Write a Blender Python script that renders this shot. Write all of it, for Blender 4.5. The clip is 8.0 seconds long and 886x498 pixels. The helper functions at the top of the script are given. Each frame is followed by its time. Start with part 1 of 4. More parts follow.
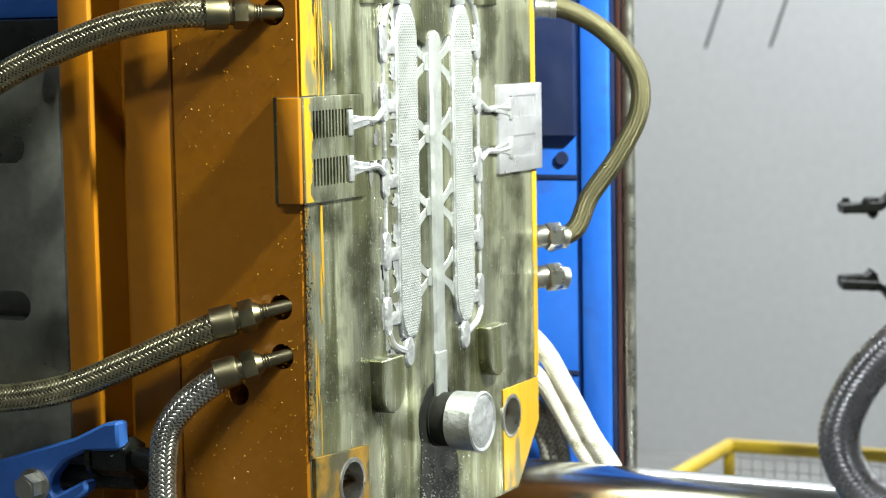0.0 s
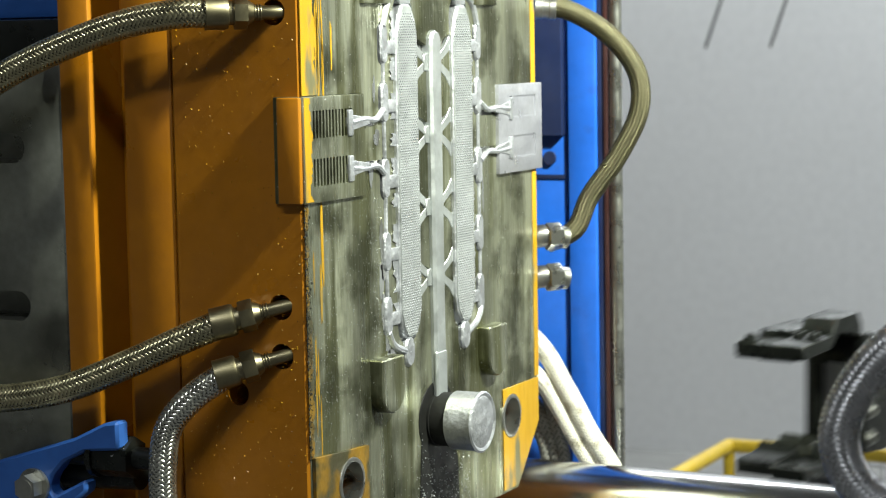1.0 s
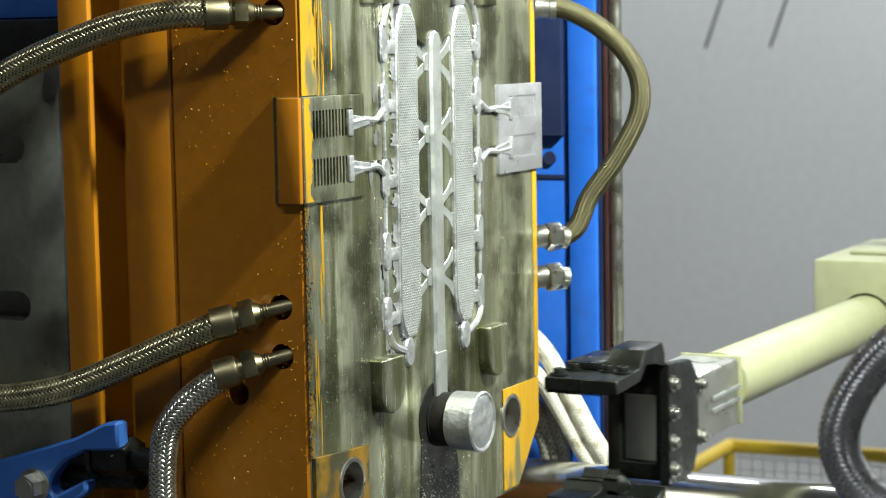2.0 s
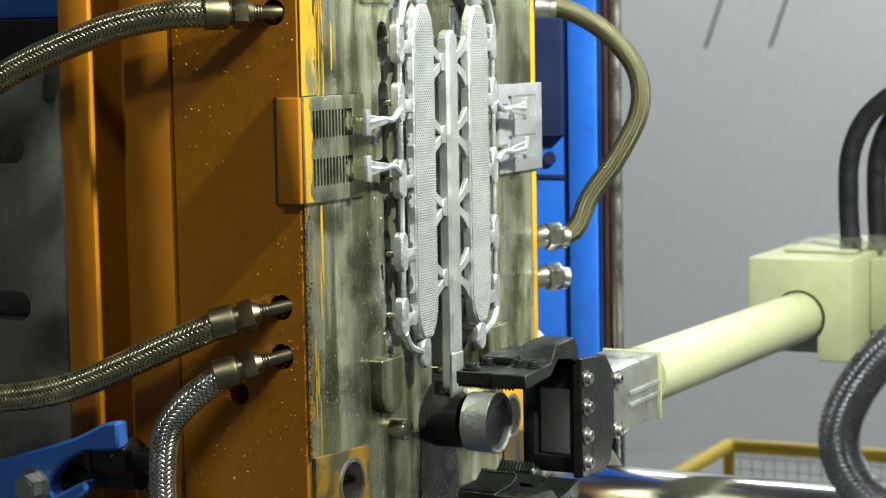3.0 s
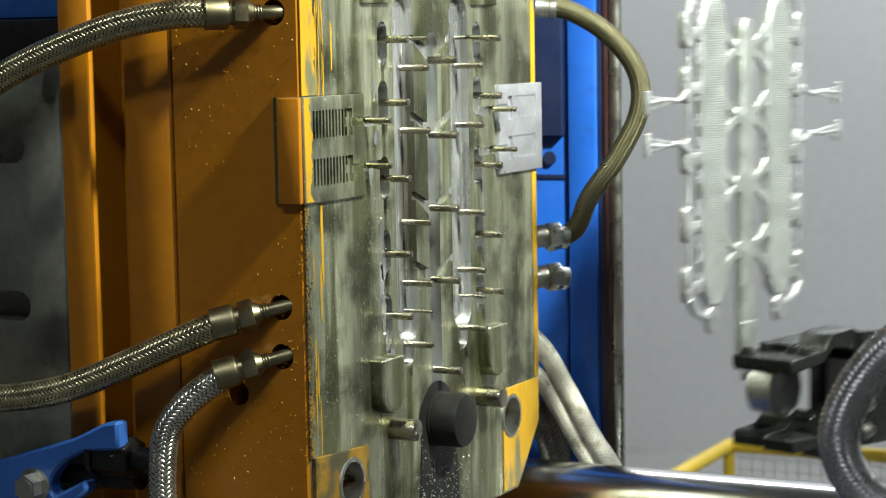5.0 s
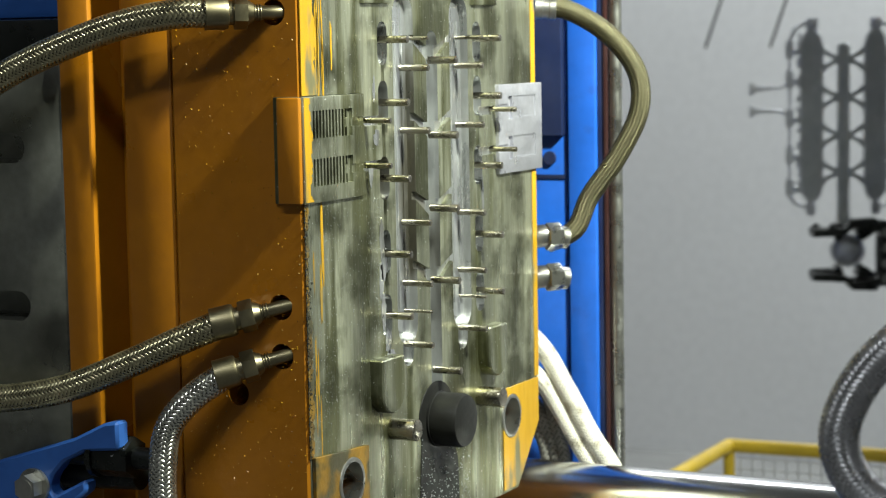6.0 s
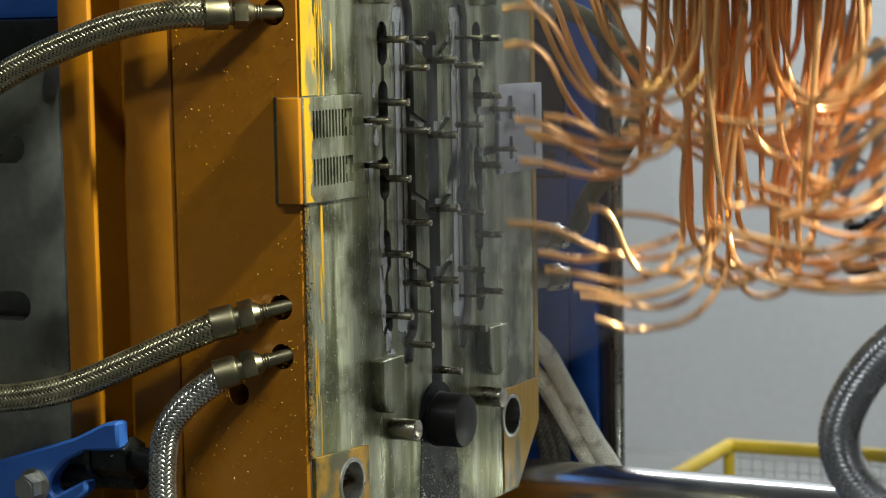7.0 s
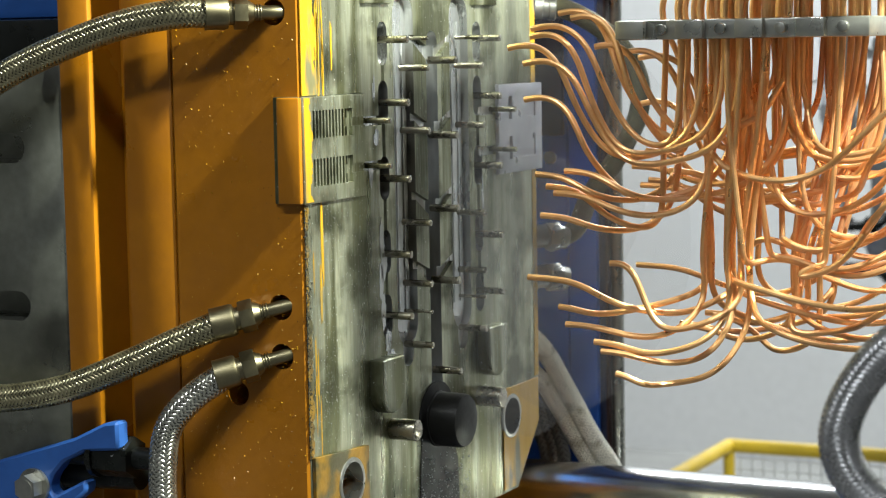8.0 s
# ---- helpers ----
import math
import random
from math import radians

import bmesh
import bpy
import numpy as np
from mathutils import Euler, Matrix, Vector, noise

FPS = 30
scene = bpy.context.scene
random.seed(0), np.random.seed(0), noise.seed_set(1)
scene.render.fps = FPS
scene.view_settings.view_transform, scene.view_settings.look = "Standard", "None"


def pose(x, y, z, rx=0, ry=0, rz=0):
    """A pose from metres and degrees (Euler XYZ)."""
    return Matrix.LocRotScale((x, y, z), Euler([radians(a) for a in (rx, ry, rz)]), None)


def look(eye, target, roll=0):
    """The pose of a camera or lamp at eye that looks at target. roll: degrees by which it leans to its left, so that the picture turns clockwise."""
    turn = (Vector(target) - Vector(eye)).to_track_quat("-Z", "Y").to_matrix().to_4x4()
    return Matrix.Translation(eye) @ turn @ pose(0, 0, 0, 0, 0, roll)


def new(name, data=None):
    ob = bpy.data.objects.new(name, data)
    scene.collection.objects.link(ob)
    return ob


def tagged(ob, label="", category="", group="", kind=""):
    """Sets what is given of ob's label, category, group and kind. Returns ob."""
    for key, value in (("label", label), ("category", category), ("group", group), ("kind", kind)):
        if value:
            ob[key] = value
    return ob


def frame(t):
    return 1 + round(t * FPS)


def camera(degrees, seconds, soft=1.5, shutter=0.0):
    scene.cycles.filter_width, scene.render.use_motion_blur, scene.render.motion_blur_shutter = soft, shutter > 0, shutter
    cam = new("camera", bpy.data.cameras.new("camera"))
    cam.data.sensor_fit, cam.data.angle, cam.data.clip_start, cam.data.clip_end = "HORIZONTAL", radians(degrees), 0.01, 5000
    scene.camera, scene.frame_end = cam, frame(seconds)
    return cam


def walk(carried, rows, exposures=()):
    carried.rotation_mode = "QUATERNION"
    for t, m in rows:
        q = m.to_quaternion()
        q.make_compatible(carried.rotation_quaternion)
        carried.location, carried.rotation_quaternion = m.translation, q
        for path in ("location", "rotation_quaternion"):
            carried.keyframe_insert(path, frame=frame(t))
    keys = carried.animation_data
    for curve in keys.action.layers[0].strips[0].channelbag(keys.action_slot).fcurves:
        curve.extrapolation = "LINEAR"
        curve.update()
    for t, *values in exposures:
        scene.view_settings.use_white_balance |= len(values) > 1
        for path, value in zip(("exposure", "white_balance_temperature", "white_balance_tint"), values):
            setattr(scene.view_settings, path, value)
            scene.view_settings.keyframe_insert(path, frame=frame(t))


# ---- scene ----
# the camera stands on a tripod beside the machine
cam = camera(24.87, 8.0, soft=1.1, shutter=0.5)
cam.data.dof.use_dof, cam.data.dof.focus_distance, cam.data.dof.aperture_fstop = True, 2.05, 8.0
EYE, AIM = (1.0015, -1.6732, 1.3978), (0.1006, 0.1006, 1.1925)
STILL = look(EYE, AIM, -1.02)
walk(cam, [(0.0, STILL), (8.0, STILL)],
     exposures=[(0.0, 0.55), (0.5, 0.42), (1.0, 0.20), (1.5, 0.05), (3.0, 0.05), (4.5, 0.05), (6.2, 0.08), (6.6, 0.10), (7.2, 0.15), (7.5, 0.38), (8.0, 0.74)])

# ---- light ----
world = bpy.data.worlds.new("hall_air")
scene.world = world
world.use_nodes = True
world.node_tree.nodes["Background"].inputs[0].default_value = (0.75, 0.85, 1.0, 1)
world.node_tree.nodes["Background"].inputs[1].default_value = 0.03


def area_lamp(name, at, to, sx, sy, watts, colour):
    data = bpy.data.lights.new(name, "AREA")
    data.shape, data.size, data.size_y, data.energy, data.color = "RECTANGLE", sx, sy, watts, colour
    ob = new(name, data)
    ob.matrix_world = look(at, to)
    return ob


lamp = bpy.data.lights.new("work_lamp", "SPOT")
lamp.energy, lamp.color, lamp.shadow_soft_size, lamp.spot_size, lamp.spot_blend = 840, (0.94, 1.0, 0.85), 0.08, radians(60), 1.0
new("work_lamp", lamp).matrix_world = look((1.55, -0.09, 2.75), (0.0, 0.55, 1.70))
# Overhead strips; the last is added fill to brighten the die's near side.
for lx, ly, lw in ((0.6, 4.9, 135), (3.4, 4.9, 115), (-1.6, 4.7, 85), (2.6, 2.4, 18), (0.6, -3.0, 66)):
    area_lamp("hall_strip", (lx, ly, 4.35), (lx, ly, 0), 2.0, 0.25, lw, (0.92, 0.98, 1.0))


# ---- materials ----
def material(name, base, rough=0.5, metal=0.0, vary=0.25, scale=8.0, fine=90.0, bump=0.08, tint=None, tint_amount=0.0, tint_scale=5.0, stretch=(1, 1, 1), coat=0.0, speck=None, speck_at=0.7, speck_scale=140.0, rvary=0.15, grime=None, grime_at=0.56):
    """A worn surface: two scales of mottling, an optional second colour in patches, specks, fine relief."""
    m = bpy.data.materials.new(name)
    m.use_nodes = True
    t = m.node_tree
    n, l = t.nodes, t.links
    b = n["Principled BSDF"]
    co = n.new("ShaderNodeTexCoord")
    mp = n.new("ShaderNodeMapping")
    mp.inputs["Scale"].default_value = stretch
    l.new(co.outputs["Object"], mp.inputs[0])

    def tex(s, detail=5.0, plain=False):
        q = n.new("ShaderNodeTexNoise")
        q.inputs["Scale"].default_value, q.inputs["Detail"].default_value = s, detail
        l.new(co.outputs["Object"] if plain else mp.outputs[0], q.inputs["Vector"])
        return q.outputs["Fac"]

    def ramp(src, a, b2, lo, hi):
        q = n.new("ShaderNodeMapRange")
        q.inputs[1].default_value, q.inputs[2].default_value, q.inputs[3].default_value, q.inputs[4].default_value = a, b2, lo, hi
        l.new(src, q.inputs[0])
        return q.outputs[0]

    def mix(fac, c1, c2):
        q = n.new("ShaderNodeMix")
        q.data_type = "RGBA"
        l.new(fac, q.inputs[0])
        for i, c in ((6, c1), (7, c2)):
            if isinstance(c, tuple):
                q.inputs[i].default_value = (*c, 1)
            else:
                l.new(c, q.inputs[i])
        return q.outputs[2]

    big, small = tex(scale), tex(fine, 3.0)
    dark = tuple(c * (1 - vary) for c in base)
    light = tuple(min(1, c * (1 + vary)) for c in base)
    col = mix(ramp(big, 0.3, 0.7, 0, 1), dark, light)
    col = mix(ramp(small, 0.35, 0.75, 0, 0.35), col, tuple(c * (1 - vary) * 0.8 for c in base))
    if tint:
        col = mix(ramp(tex(tint_scale, 6.0), 0.62 - 0.25 * tint_amount, 0.70 - 0.2 * tint_amount, 0, 1), col, tint)
    if grime:
        col = mix(ramp(tex(tint_scale * 0.45, 8.0, True), grime_at, grime_at + 0.14, 0, 0.85), col, grime)
    if speck:
        col = mix(ramp(tex(speck_scale, 2.0, True), speck_at, speck_at + 0.03, 0, 1), col, speck)
    l.new(col, b.inputs["Base Color"])
    l.new(ramp(tex(scale * 2.3), 0.3, 0.7, max(0.03, rough - rvary), min(1, rough + rvary)), b.inputs["Roughness"])
    b.inputs["Metallic"].default_value = metal
    b.inputs["Coat Weight"].default_value = coat
    if bump:
        q = n.new("ShaderNodeBump")
        q.inputs["Strength"].default_value, q.inputs["Distance"].default_value = bump, 0.002
        l.new(small, q.inputs["Height"])
        l.new(q.outputs[0], b.inputs["Normal"])
    return m


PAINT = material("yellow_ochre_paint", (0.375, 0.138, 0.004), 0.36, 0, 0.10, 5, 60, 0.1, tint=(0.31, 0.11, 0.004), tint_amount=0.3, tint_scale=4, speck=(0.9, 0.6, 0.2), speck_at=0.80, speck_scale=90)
# Ochre paint again, its lamplight put into a brighter base, with worn patches.
LIT_YELLOW = material("lamp_lit_yellow_paint", (0.46, 0.255, 0.006), 0.42, 0, 0.2, 14, 90, 0.3, tint=(0.13, 0.12, 0.06), tint_amount=0.42, tint_scale=34, stretch=(1, 1, 0.3))
# Grime, plus a darker base that holds the dimmer light low down.
GRIMY_DIM = material("grimy_dimmed_yellow_paint", (0.21, 0.115, 0.006), 0.5, 0, 0.3, 18, 110, 0.5, tint=(0.05, 0.045, 0.02), tint_amount=0.7, tint_scale=26, grime=(0.03, 0.03, 0.02), grime_at=0.5)
DIE_STEEL = material("oily_die_steel", (0.38, 0.39, 0.285), 0.36, 0.85, 0.55, 22, 260, 0.4, tint=(0.17, 0.175, 0.09), tint_amount=0.4, tint_scale=30, stretch=(1, 1, 0.10), speck=(0.80, 0.81, 0.76), speck_at=0.71, speck_scale=330, grime=(0.055, 0.058, 0.026), grime_at=0.48)
# Aluminium film whose base colour also holds a painted lavender reflection.
FILM_GLEAM = material("film_gleam_steel", (0.47, 0.47, 0.52), 0.40, 0.7, 0.15, 14, 160, 0.2)
CAVITY = material("cavity_steel", (0.55, 0.56, 0.56), 0.34, 0.9, 0.3, 22, 150, 0.2, tint=(0.22, 0.21, 0.17), tint_amount=0.3, tint_scale=14, stretch=(1, 1, 0.25))
STEEL = material("machined_steel", (0.42, 0.42, 0.39), 0.33, 0.95, 0.18, 14, 160, 0.06)
PIN_STEEL = material("pin_steel", (0.40, 0.37, 0.30), 0.26, 1.0, 0.2, 30, 200, 0.05)
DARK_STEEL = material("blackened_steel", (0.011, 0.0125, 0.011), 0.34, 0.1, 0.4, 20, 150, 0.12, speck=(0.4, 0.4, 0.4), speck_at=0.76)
SOOT = material("sooty_steel", (0.012, 0.012, 0.011), 0.50, 0.1, 0.4, 16, 150, 0.1, speck=(0.4, 0.4, 0.38), speck_at=0.80, speck_scale=120)
ALU = material("fresh_cast_aluminium", (0.56, 0.57, 0.60), 0.46, 0.85, 0.16, 40, 220, 0.5)
DARK_STEEL.node_tree.nodes["Principled BSDF"].inputs["Specular IOR Level"].default_value = 0.3
SOOT.node_tree.nodes["Principled BSDF"].inputs["Specular IOR Level"].default_value = 0.25
ALU_STUD = material("studded_cast_aluminium", (0.38, 0.39, 0.41), 0.50, 0.8, 0.2, 60, 220, 0.1)
ALU_DULL = material("dull_cast_aluminium", (0.46, 0.48, 0.48), 0.45, 0.75, 0.15, 20, 160, 0.15)
ALU_GREY = material("machined_aluminium", (0.50, 0.50, 0.46), 0.35, 0.9, 0.1, 20, 160, 0.05)
PLATEN = material("platen_steel", (0.27, 0.275, 0.24), 0.36, 0.85, 0.35, 6, 90, 0.08, tint=(0.08, 0.08, 0.07), tint_amount=0.45, tint_scale=5)
CHROME = material("chromed_bar", (0.60, 0.60, 0.60), 0.19, 1.0, 0.05, 6, 80, 0.0, rvary=0.03)
BLUE = material("blue_paint", (0.012, 0.098, 0.48), 0.4, 0, 0.15, 5, 70, 0.06, tint=(0.02, 0.05, 0.22), tint_amount=0.05, tint_scale=9)
BLUE_LEVER = material("worn_blue_paint", (0.026, 0.108, 0.39), 0.45, 0, 0.15, 12, 80, 0.12, speck=(0.05, 0.05, 0.06), speck_at=0.78, speck_scale=70)
NAVY = material("navy_trim_and_shade", (0.010, 0.018, 0.06), 0.45, 0, 0.2, 6, 80, 0.05)
RED = material("red_strip", (0.035, 0.012, 0.011), 0.5)
CREAM = material("cream_paint", (0.40, 0.41, 0.25), 0.5, 0, 0.07, 6, 60, 0.05)
RUBBER = material("black_rubber", (0.012, 0.012, 0.013), 0.45, 0, 0.3, 20, 120, 0.06)
COPPER = material("copper_tube", (0.93, 0.52, 0.235), 0.40, 0.8, 0.10, 16, 120, 0.02, tint=(0.72, 0.38, 0.20), tint_amount=0.2, tint_scale=9)
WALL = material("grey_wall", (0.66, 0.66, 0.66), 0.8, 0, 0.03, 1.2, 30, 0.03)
# Unseen walls and ceiling: shade put into the colour to cut bounce light.
WALL_LOW_BOUNCE = material("low_bounce_wall", (0.20, 0.20, 0.19), 0.8, 0, 0.05, 1.2, 30, 0.03)
FLOOR = material("concrete_floor", (0.25, 0.25, 0.24), 0.6, 0, 0.2, 2.5, 50, 0.08)
FENCE = material("fence_yellow", (0.62, 0.42, 0.02), 0.5, 0, 0.1, 10, 70, 0.03)
WIRE = material("galvanised_wire", (0.55, 0.55, 0.55), 0.5, 0.6)
BRASS = material("old_plated_fitting", (0.21, 0.185, 0.115), 0.36, 1.0, 0.10, 30, 300, 0.0, rvary=0.06)
BRAID = material("brassy_braided_wire", (0.46, 0.42, 0.265), 0.29, 0.95, 0.18, 30, 400, 0.05)
BRAID_STEEL = material("steel_braided_wire", (0.58, 0.57, 0.51), 0.27, 0.95, 0.18, 30, 400, 0.05)
BRAID_DARK = material("grey_braided_wire", (0.52, 0.52, 0.54), 0.30, 0.8, 0.2, 30, 400, 0.05)
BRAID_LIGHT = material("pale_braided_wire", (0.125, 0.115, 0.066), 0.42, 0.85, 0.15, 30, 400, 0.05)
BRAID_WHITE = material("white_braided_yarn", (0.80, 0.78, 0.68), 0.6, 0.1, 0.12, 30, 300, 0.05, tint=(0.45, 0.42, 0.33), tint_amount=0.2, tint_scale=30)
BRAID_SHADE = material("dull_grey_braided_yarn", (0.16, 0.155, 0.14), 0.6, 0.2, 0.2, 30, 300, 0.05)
CORE = material("dark_hose_core", (0.035, 0.033, 0.026), 0.6, 0.2, 0.2, 30, 200, 0.0)
PALE = material("pale_grey_panel", (0.62, 0.62, 0.60), 0.5, 0, 0.06, 20, 100, 0.02)
CABLE = material("grey_cable", (0.12, 0.12, 0.12), 0.6)
MIST = material("water_mist", (0.85, 0.85, 0.85), 0.9, 0, 0.02, 5, 50, 0)
MIST.node_tree.nodes["Principled BSDF"].inputs["Alpha"].default_value = 0.04
MIST.node_tree.nodes["Principled BSDF"].inputs["Specular IOR Level"].default_value = 0.0


# ---- mesh tools ----
def box(bm, x0, x1, y0, y1, z0, z1, bevel=0.0):
    made = bmesh.ops.create_cube(bm, size=1.0, matrix=Matrix.Translation(((x0 + x1) / 2, (y0 + y1) / 2, (z0 + z1) / 2)) @ Matrix.Diagonal((x1 - x0, y1 - y0, z1 - z0, 1)))
    if bevel:
        edges = list({e for v in made["verts"] for e in v.link_edges})
        bmesh.ops.bevel(bm, geom=edges, offset=bevel, segments=2, affect="EDGES", profile=0.5)
    return bm


def rod(bm, a, b, r, r2=None, seg=24, bevel=0.0):
    a, b = Vector(a), Vector(b)
    d = b - a
    m = Matrix.Translation((a + b) / 2) @ d.to_track_quat("Z", "Y").to_matrix().to_4x4()
    made = bmesh.ops.create_cone(bm, cap_ends=True, segments=seg, radius1=r, radius2=r if r2 is None else r2, depth=d.length, matrix=m)
    if bevel:
        rim = [e for e in {e for v in made["verts"] for e in v.link_edges} if any(len(f.verts) > 4 for f in e.link_faces)]
        bmesh.ops.bevel(bm, geom=rim, offset=bevel, segments=2, affect="EDGES", profile=0.5)
    return bm


AXES = {"x": (1, 2, 0), "y": (0, 2, 1), "z": (0, 1, 2)}


def prism(bm, outline, axis, lo, hi, bevel=0.0):
    """A plate with that outline, standing across the axis from lo to hi."""
    i, j, k = AXES[axis]
    rings = []
    for h in (lo, hi):
        ring = []
        for p, q in outline:
            c = [0, 0, 0]
            c[i], c[j], c[k] = p, q, h
            ring.append(bm.verts.new(c))
        rings.append(ring)
    faces = [bm.faces.new(rings[0][::-1]), bm.faces.new(rings[1])]
    for a in range(len(outline)):
        b = (a + 1) % len(outline)
        faces.append(bm.faces.new((rings[0][a], rings[0][b], rings[1][b], rings[1][a])))
    bmesh.ops.recalc_face_normals(bm, faces=faces)
    if bevel:
        bmesh.ops.bevel(bm, geom=list({e for f in faces for e in f.edges}), offset=bevel, segments=1, affect="EDGES", profile=0.5)
    return bm


def capsule(cy, cz, w, h, seg=8):
    """The outline of an upright slot with round ends."""
    r, out = w / 2, []
    for sgn in (1, -1):
        for i in range(seg + 1):
            a = math.pi * i / seg
            out.append((cy + sgn * r * math.cos(a), cz + sgn * (h / 2 - r) + sgn * r * math.sin(a)))
    return out


def glide(points, steps=10):
    """A smooth line through the points."""
    p = [Vector(q) for q in points]
    p = [p[0] * 2 - p[1]] + p + [p[-1] * 2 - p[-2]]
    out = []
    for i in range(1, len(p) - 2):
        for s in range(steps):
            t = s / steps
            a, b, c, d = p[i - 1], p[i], p[i + 1], p[i + 2]
            out.append(0.5 * (2 * b + (c - a) * t + (2 * a - 5 * b + 4 * c - d) * t * t + (3 * b - a - 3 * c + d) * t ** 3))
    out.append(p[-2])
    return out


def sweep(bm, line, r, seg=16, bore=0.0):
    """A round tube along the line, with its length and girth as texture coordinates."""
    uv = bm.loops.layers.uv.verify()
    rings, run, n = [], [0.0], None
    for i, c in enumerate(line):
        d = (line[min(i + 1, len(line) - 1)] - line[max(i - 1, 0)]).normalized()
        n = (n - d * n.dot(d)).normalized() if n else d.orthogonal().normalized()
        s = d.cross(n)
        rings.append([bm.verts.new(c + (n * math.cos(2 * math.pi * k / seg) + s * math.sin(2 * math.pi * k / seg)) * r) for k in range(seg)])
        if i:
            run.append(run[-1] + (c - line[i - 1]).length)
    for i in range(len(rings) - 1):
        for k in range(seg):
            f = bm.faces.new((rings[i][k], rings[i][(k + 1) % seg], rings[i + 1][(k + 1) % seg], rings[i + 1][k]))
            for loop, (g, h) in zip(f.loops, ((k, i), (k + 1, i), (k + 1, i + 1), (k, i + 1))):
                loop[uv].uv = (g / seg, run[h])
    bm.faces.new(rings[0][::-1])
    bm.faces.new(rings[-1])
    return bm


def braid(line, r, strands=16, pitch=0.078, lift=0.0007):
    """A woven sleeve of flat wire bands round the line: two crossing families, each over two and under two."""
    line = settle(line, 2, 0.0013)
    n, c = len(line), np.array([tuple(p) for p in line])
    d = np.gradient(c, axis=0)
    d /= np.linalg.norm(d, axis=1)[:, None]
    up = np.zeros_like(c)
    up[0] = tuple(Vector(d[0]).orthogonal().normalized())
    for i in range(1, n):
        v = up[i - 1] - d[i] * up[i - 1].dot(d[i])
        up[i] = v / np.linalg.norm(v)
    side = np.cross(d, up)
    run = np.concatenate(([0.0], np.cumsum(np.linalg.norm(np.diff(c, axis=0), axis=1))))
    lean = math.atan2(2 * math.pi * r, pitch)
    half = math.pi / strands * 0.81
    u = 2 * strands * run / pitch
    verts, faces = [], []
    for way in (1, -1):
        for k in range(strands):
            a = way * 2 * math.pi * run / pitch + 2 * math.pi * k / strands
            wave = way * np.sin(math.pi / 2 * (2 * k + way * u) + math.pi / 4) * lift
            base = len(verts)
            for off, drop in ((-1, 0.00045), (-0.45, 0.0), (0.45, 0.0), (1, 0.00045)):
                q = a + off * half
                verts += (c + (up * np.cos(q)[:, None] + side * np.sin(q)[:, None]) * (r + wave - drop)[:, None]).tolist()
            for j in range(3):
                o = base + j * n
                faces += [(o + i, o + i + 1, o + n + i + 1, o + n + i) for i in range(n - 1)]
    me = bpy.data.meshes.new("weave")
    me.from_pydata(verts, [], faces)
    return me


def lathe(bm, at, axis, profile, seg=20):
    """A turned body: profile of (radius, height) along the axis from at."""
    m = Matrix.Translation(at) @ Vector(axis).to_track_quat("Z", "Y").to_matrix().to_4x4()
    rings = [[bm.verts.new(m @ Vector((r * math.cos(2 * math.pi * k / seg), r * math.sin(2 * math.pi * k / seg), h))) for k in range(seg)] for r, h in profile]
    for a, b in zip(rings, rings[1:]):
        for k in range(seg):
            bm.faces.new((a[k], a[(k + 1) % seg], b[(k + 1) % seg], b[k]))
    bm.faces.new(rings[0][::-1])
    bm.faces.new(rings[-1])
    return bm


def settle(line, passes=24, step=0.006):
    """The line at even steps, with its kinks drawn out."""
    out, need = [line[0]], step
    for a, b in zip(line, line[1:]):
        d = (b - a).length
        while d >= need and d > 0:
            a = a + (b - a) * (need / d)
            out.append(a)
            d = (b - a).length
            need = step
        need -= d
    out.append(line[-1])
    for _ in range(passes):
        out = [out[0]] + [(out[i - 1] + out[i] * 2 + out[i + 1]) / 4 for i in range(1, len(out) - 1)] + [out[-1]]
    return out


def mesh_of(name, bm, mat, smooth=True):
    me = bpy.data.meshes.new(name)
    bmesh.ops.recalc_face_normals(bm, faces=bm.faces)
    bm.to_mesh(me)
    bm.free()
    for m in mat if isinstance(mat, (list, tuple)) else [mat]:
        me.materials.append(m)
    if smooth:
        me.shade_smooth()
        me.set_sharp_from_angle(angle=radians(35))
    return me


def part(name, bm, mat, parent, label=""):
    ob = new(name, mesh_of(name, bm, mat))
    ob.parent = parent
    return tagged(ob, label)


def thing(name, bm, mat, label, category, group="", kind=""):
    return tagged(new(name, mesh_of(name, bm, mat)), label, category, group, kind)


def holder(name, at, label, category, group="", kind=""):
    ob = new(name)
    ob.location = at
    ob.empty_display_size = 0.05
    return tagged(ob, label, category, group, kind)


def B():
    return bmesh.new()


def carve(bm, cutters):
    """The solid bm with the cutters' forms taken out of it."""
    me = mesh_of("solid", bm, [], False)
    solid = new("solid", me)
    others = []
    for i, c in enumerate(cutters):
        ob = new("cutter", mesh_of("cutter", c, [], False))
        others.append(ob)
        mod = solid.modifiers.new("cut", "BOOLEAN")
        mod.operation, mod.solver, mod.object = "DIFFERENCE", "EXACT", ob
    bpy.context.view_layer.update()
    deps = bpy.context.evaluated_depsgraph_get()
    out = bmesh.new()
    out.from_mesh(solid.evaluated_get(deps).to_mesh())
    for ob in [solid, *others]:
        data = ob.data
        bpy.data.objects.remove(ob)
        bpy.data.meshes.remove(data)
    return out


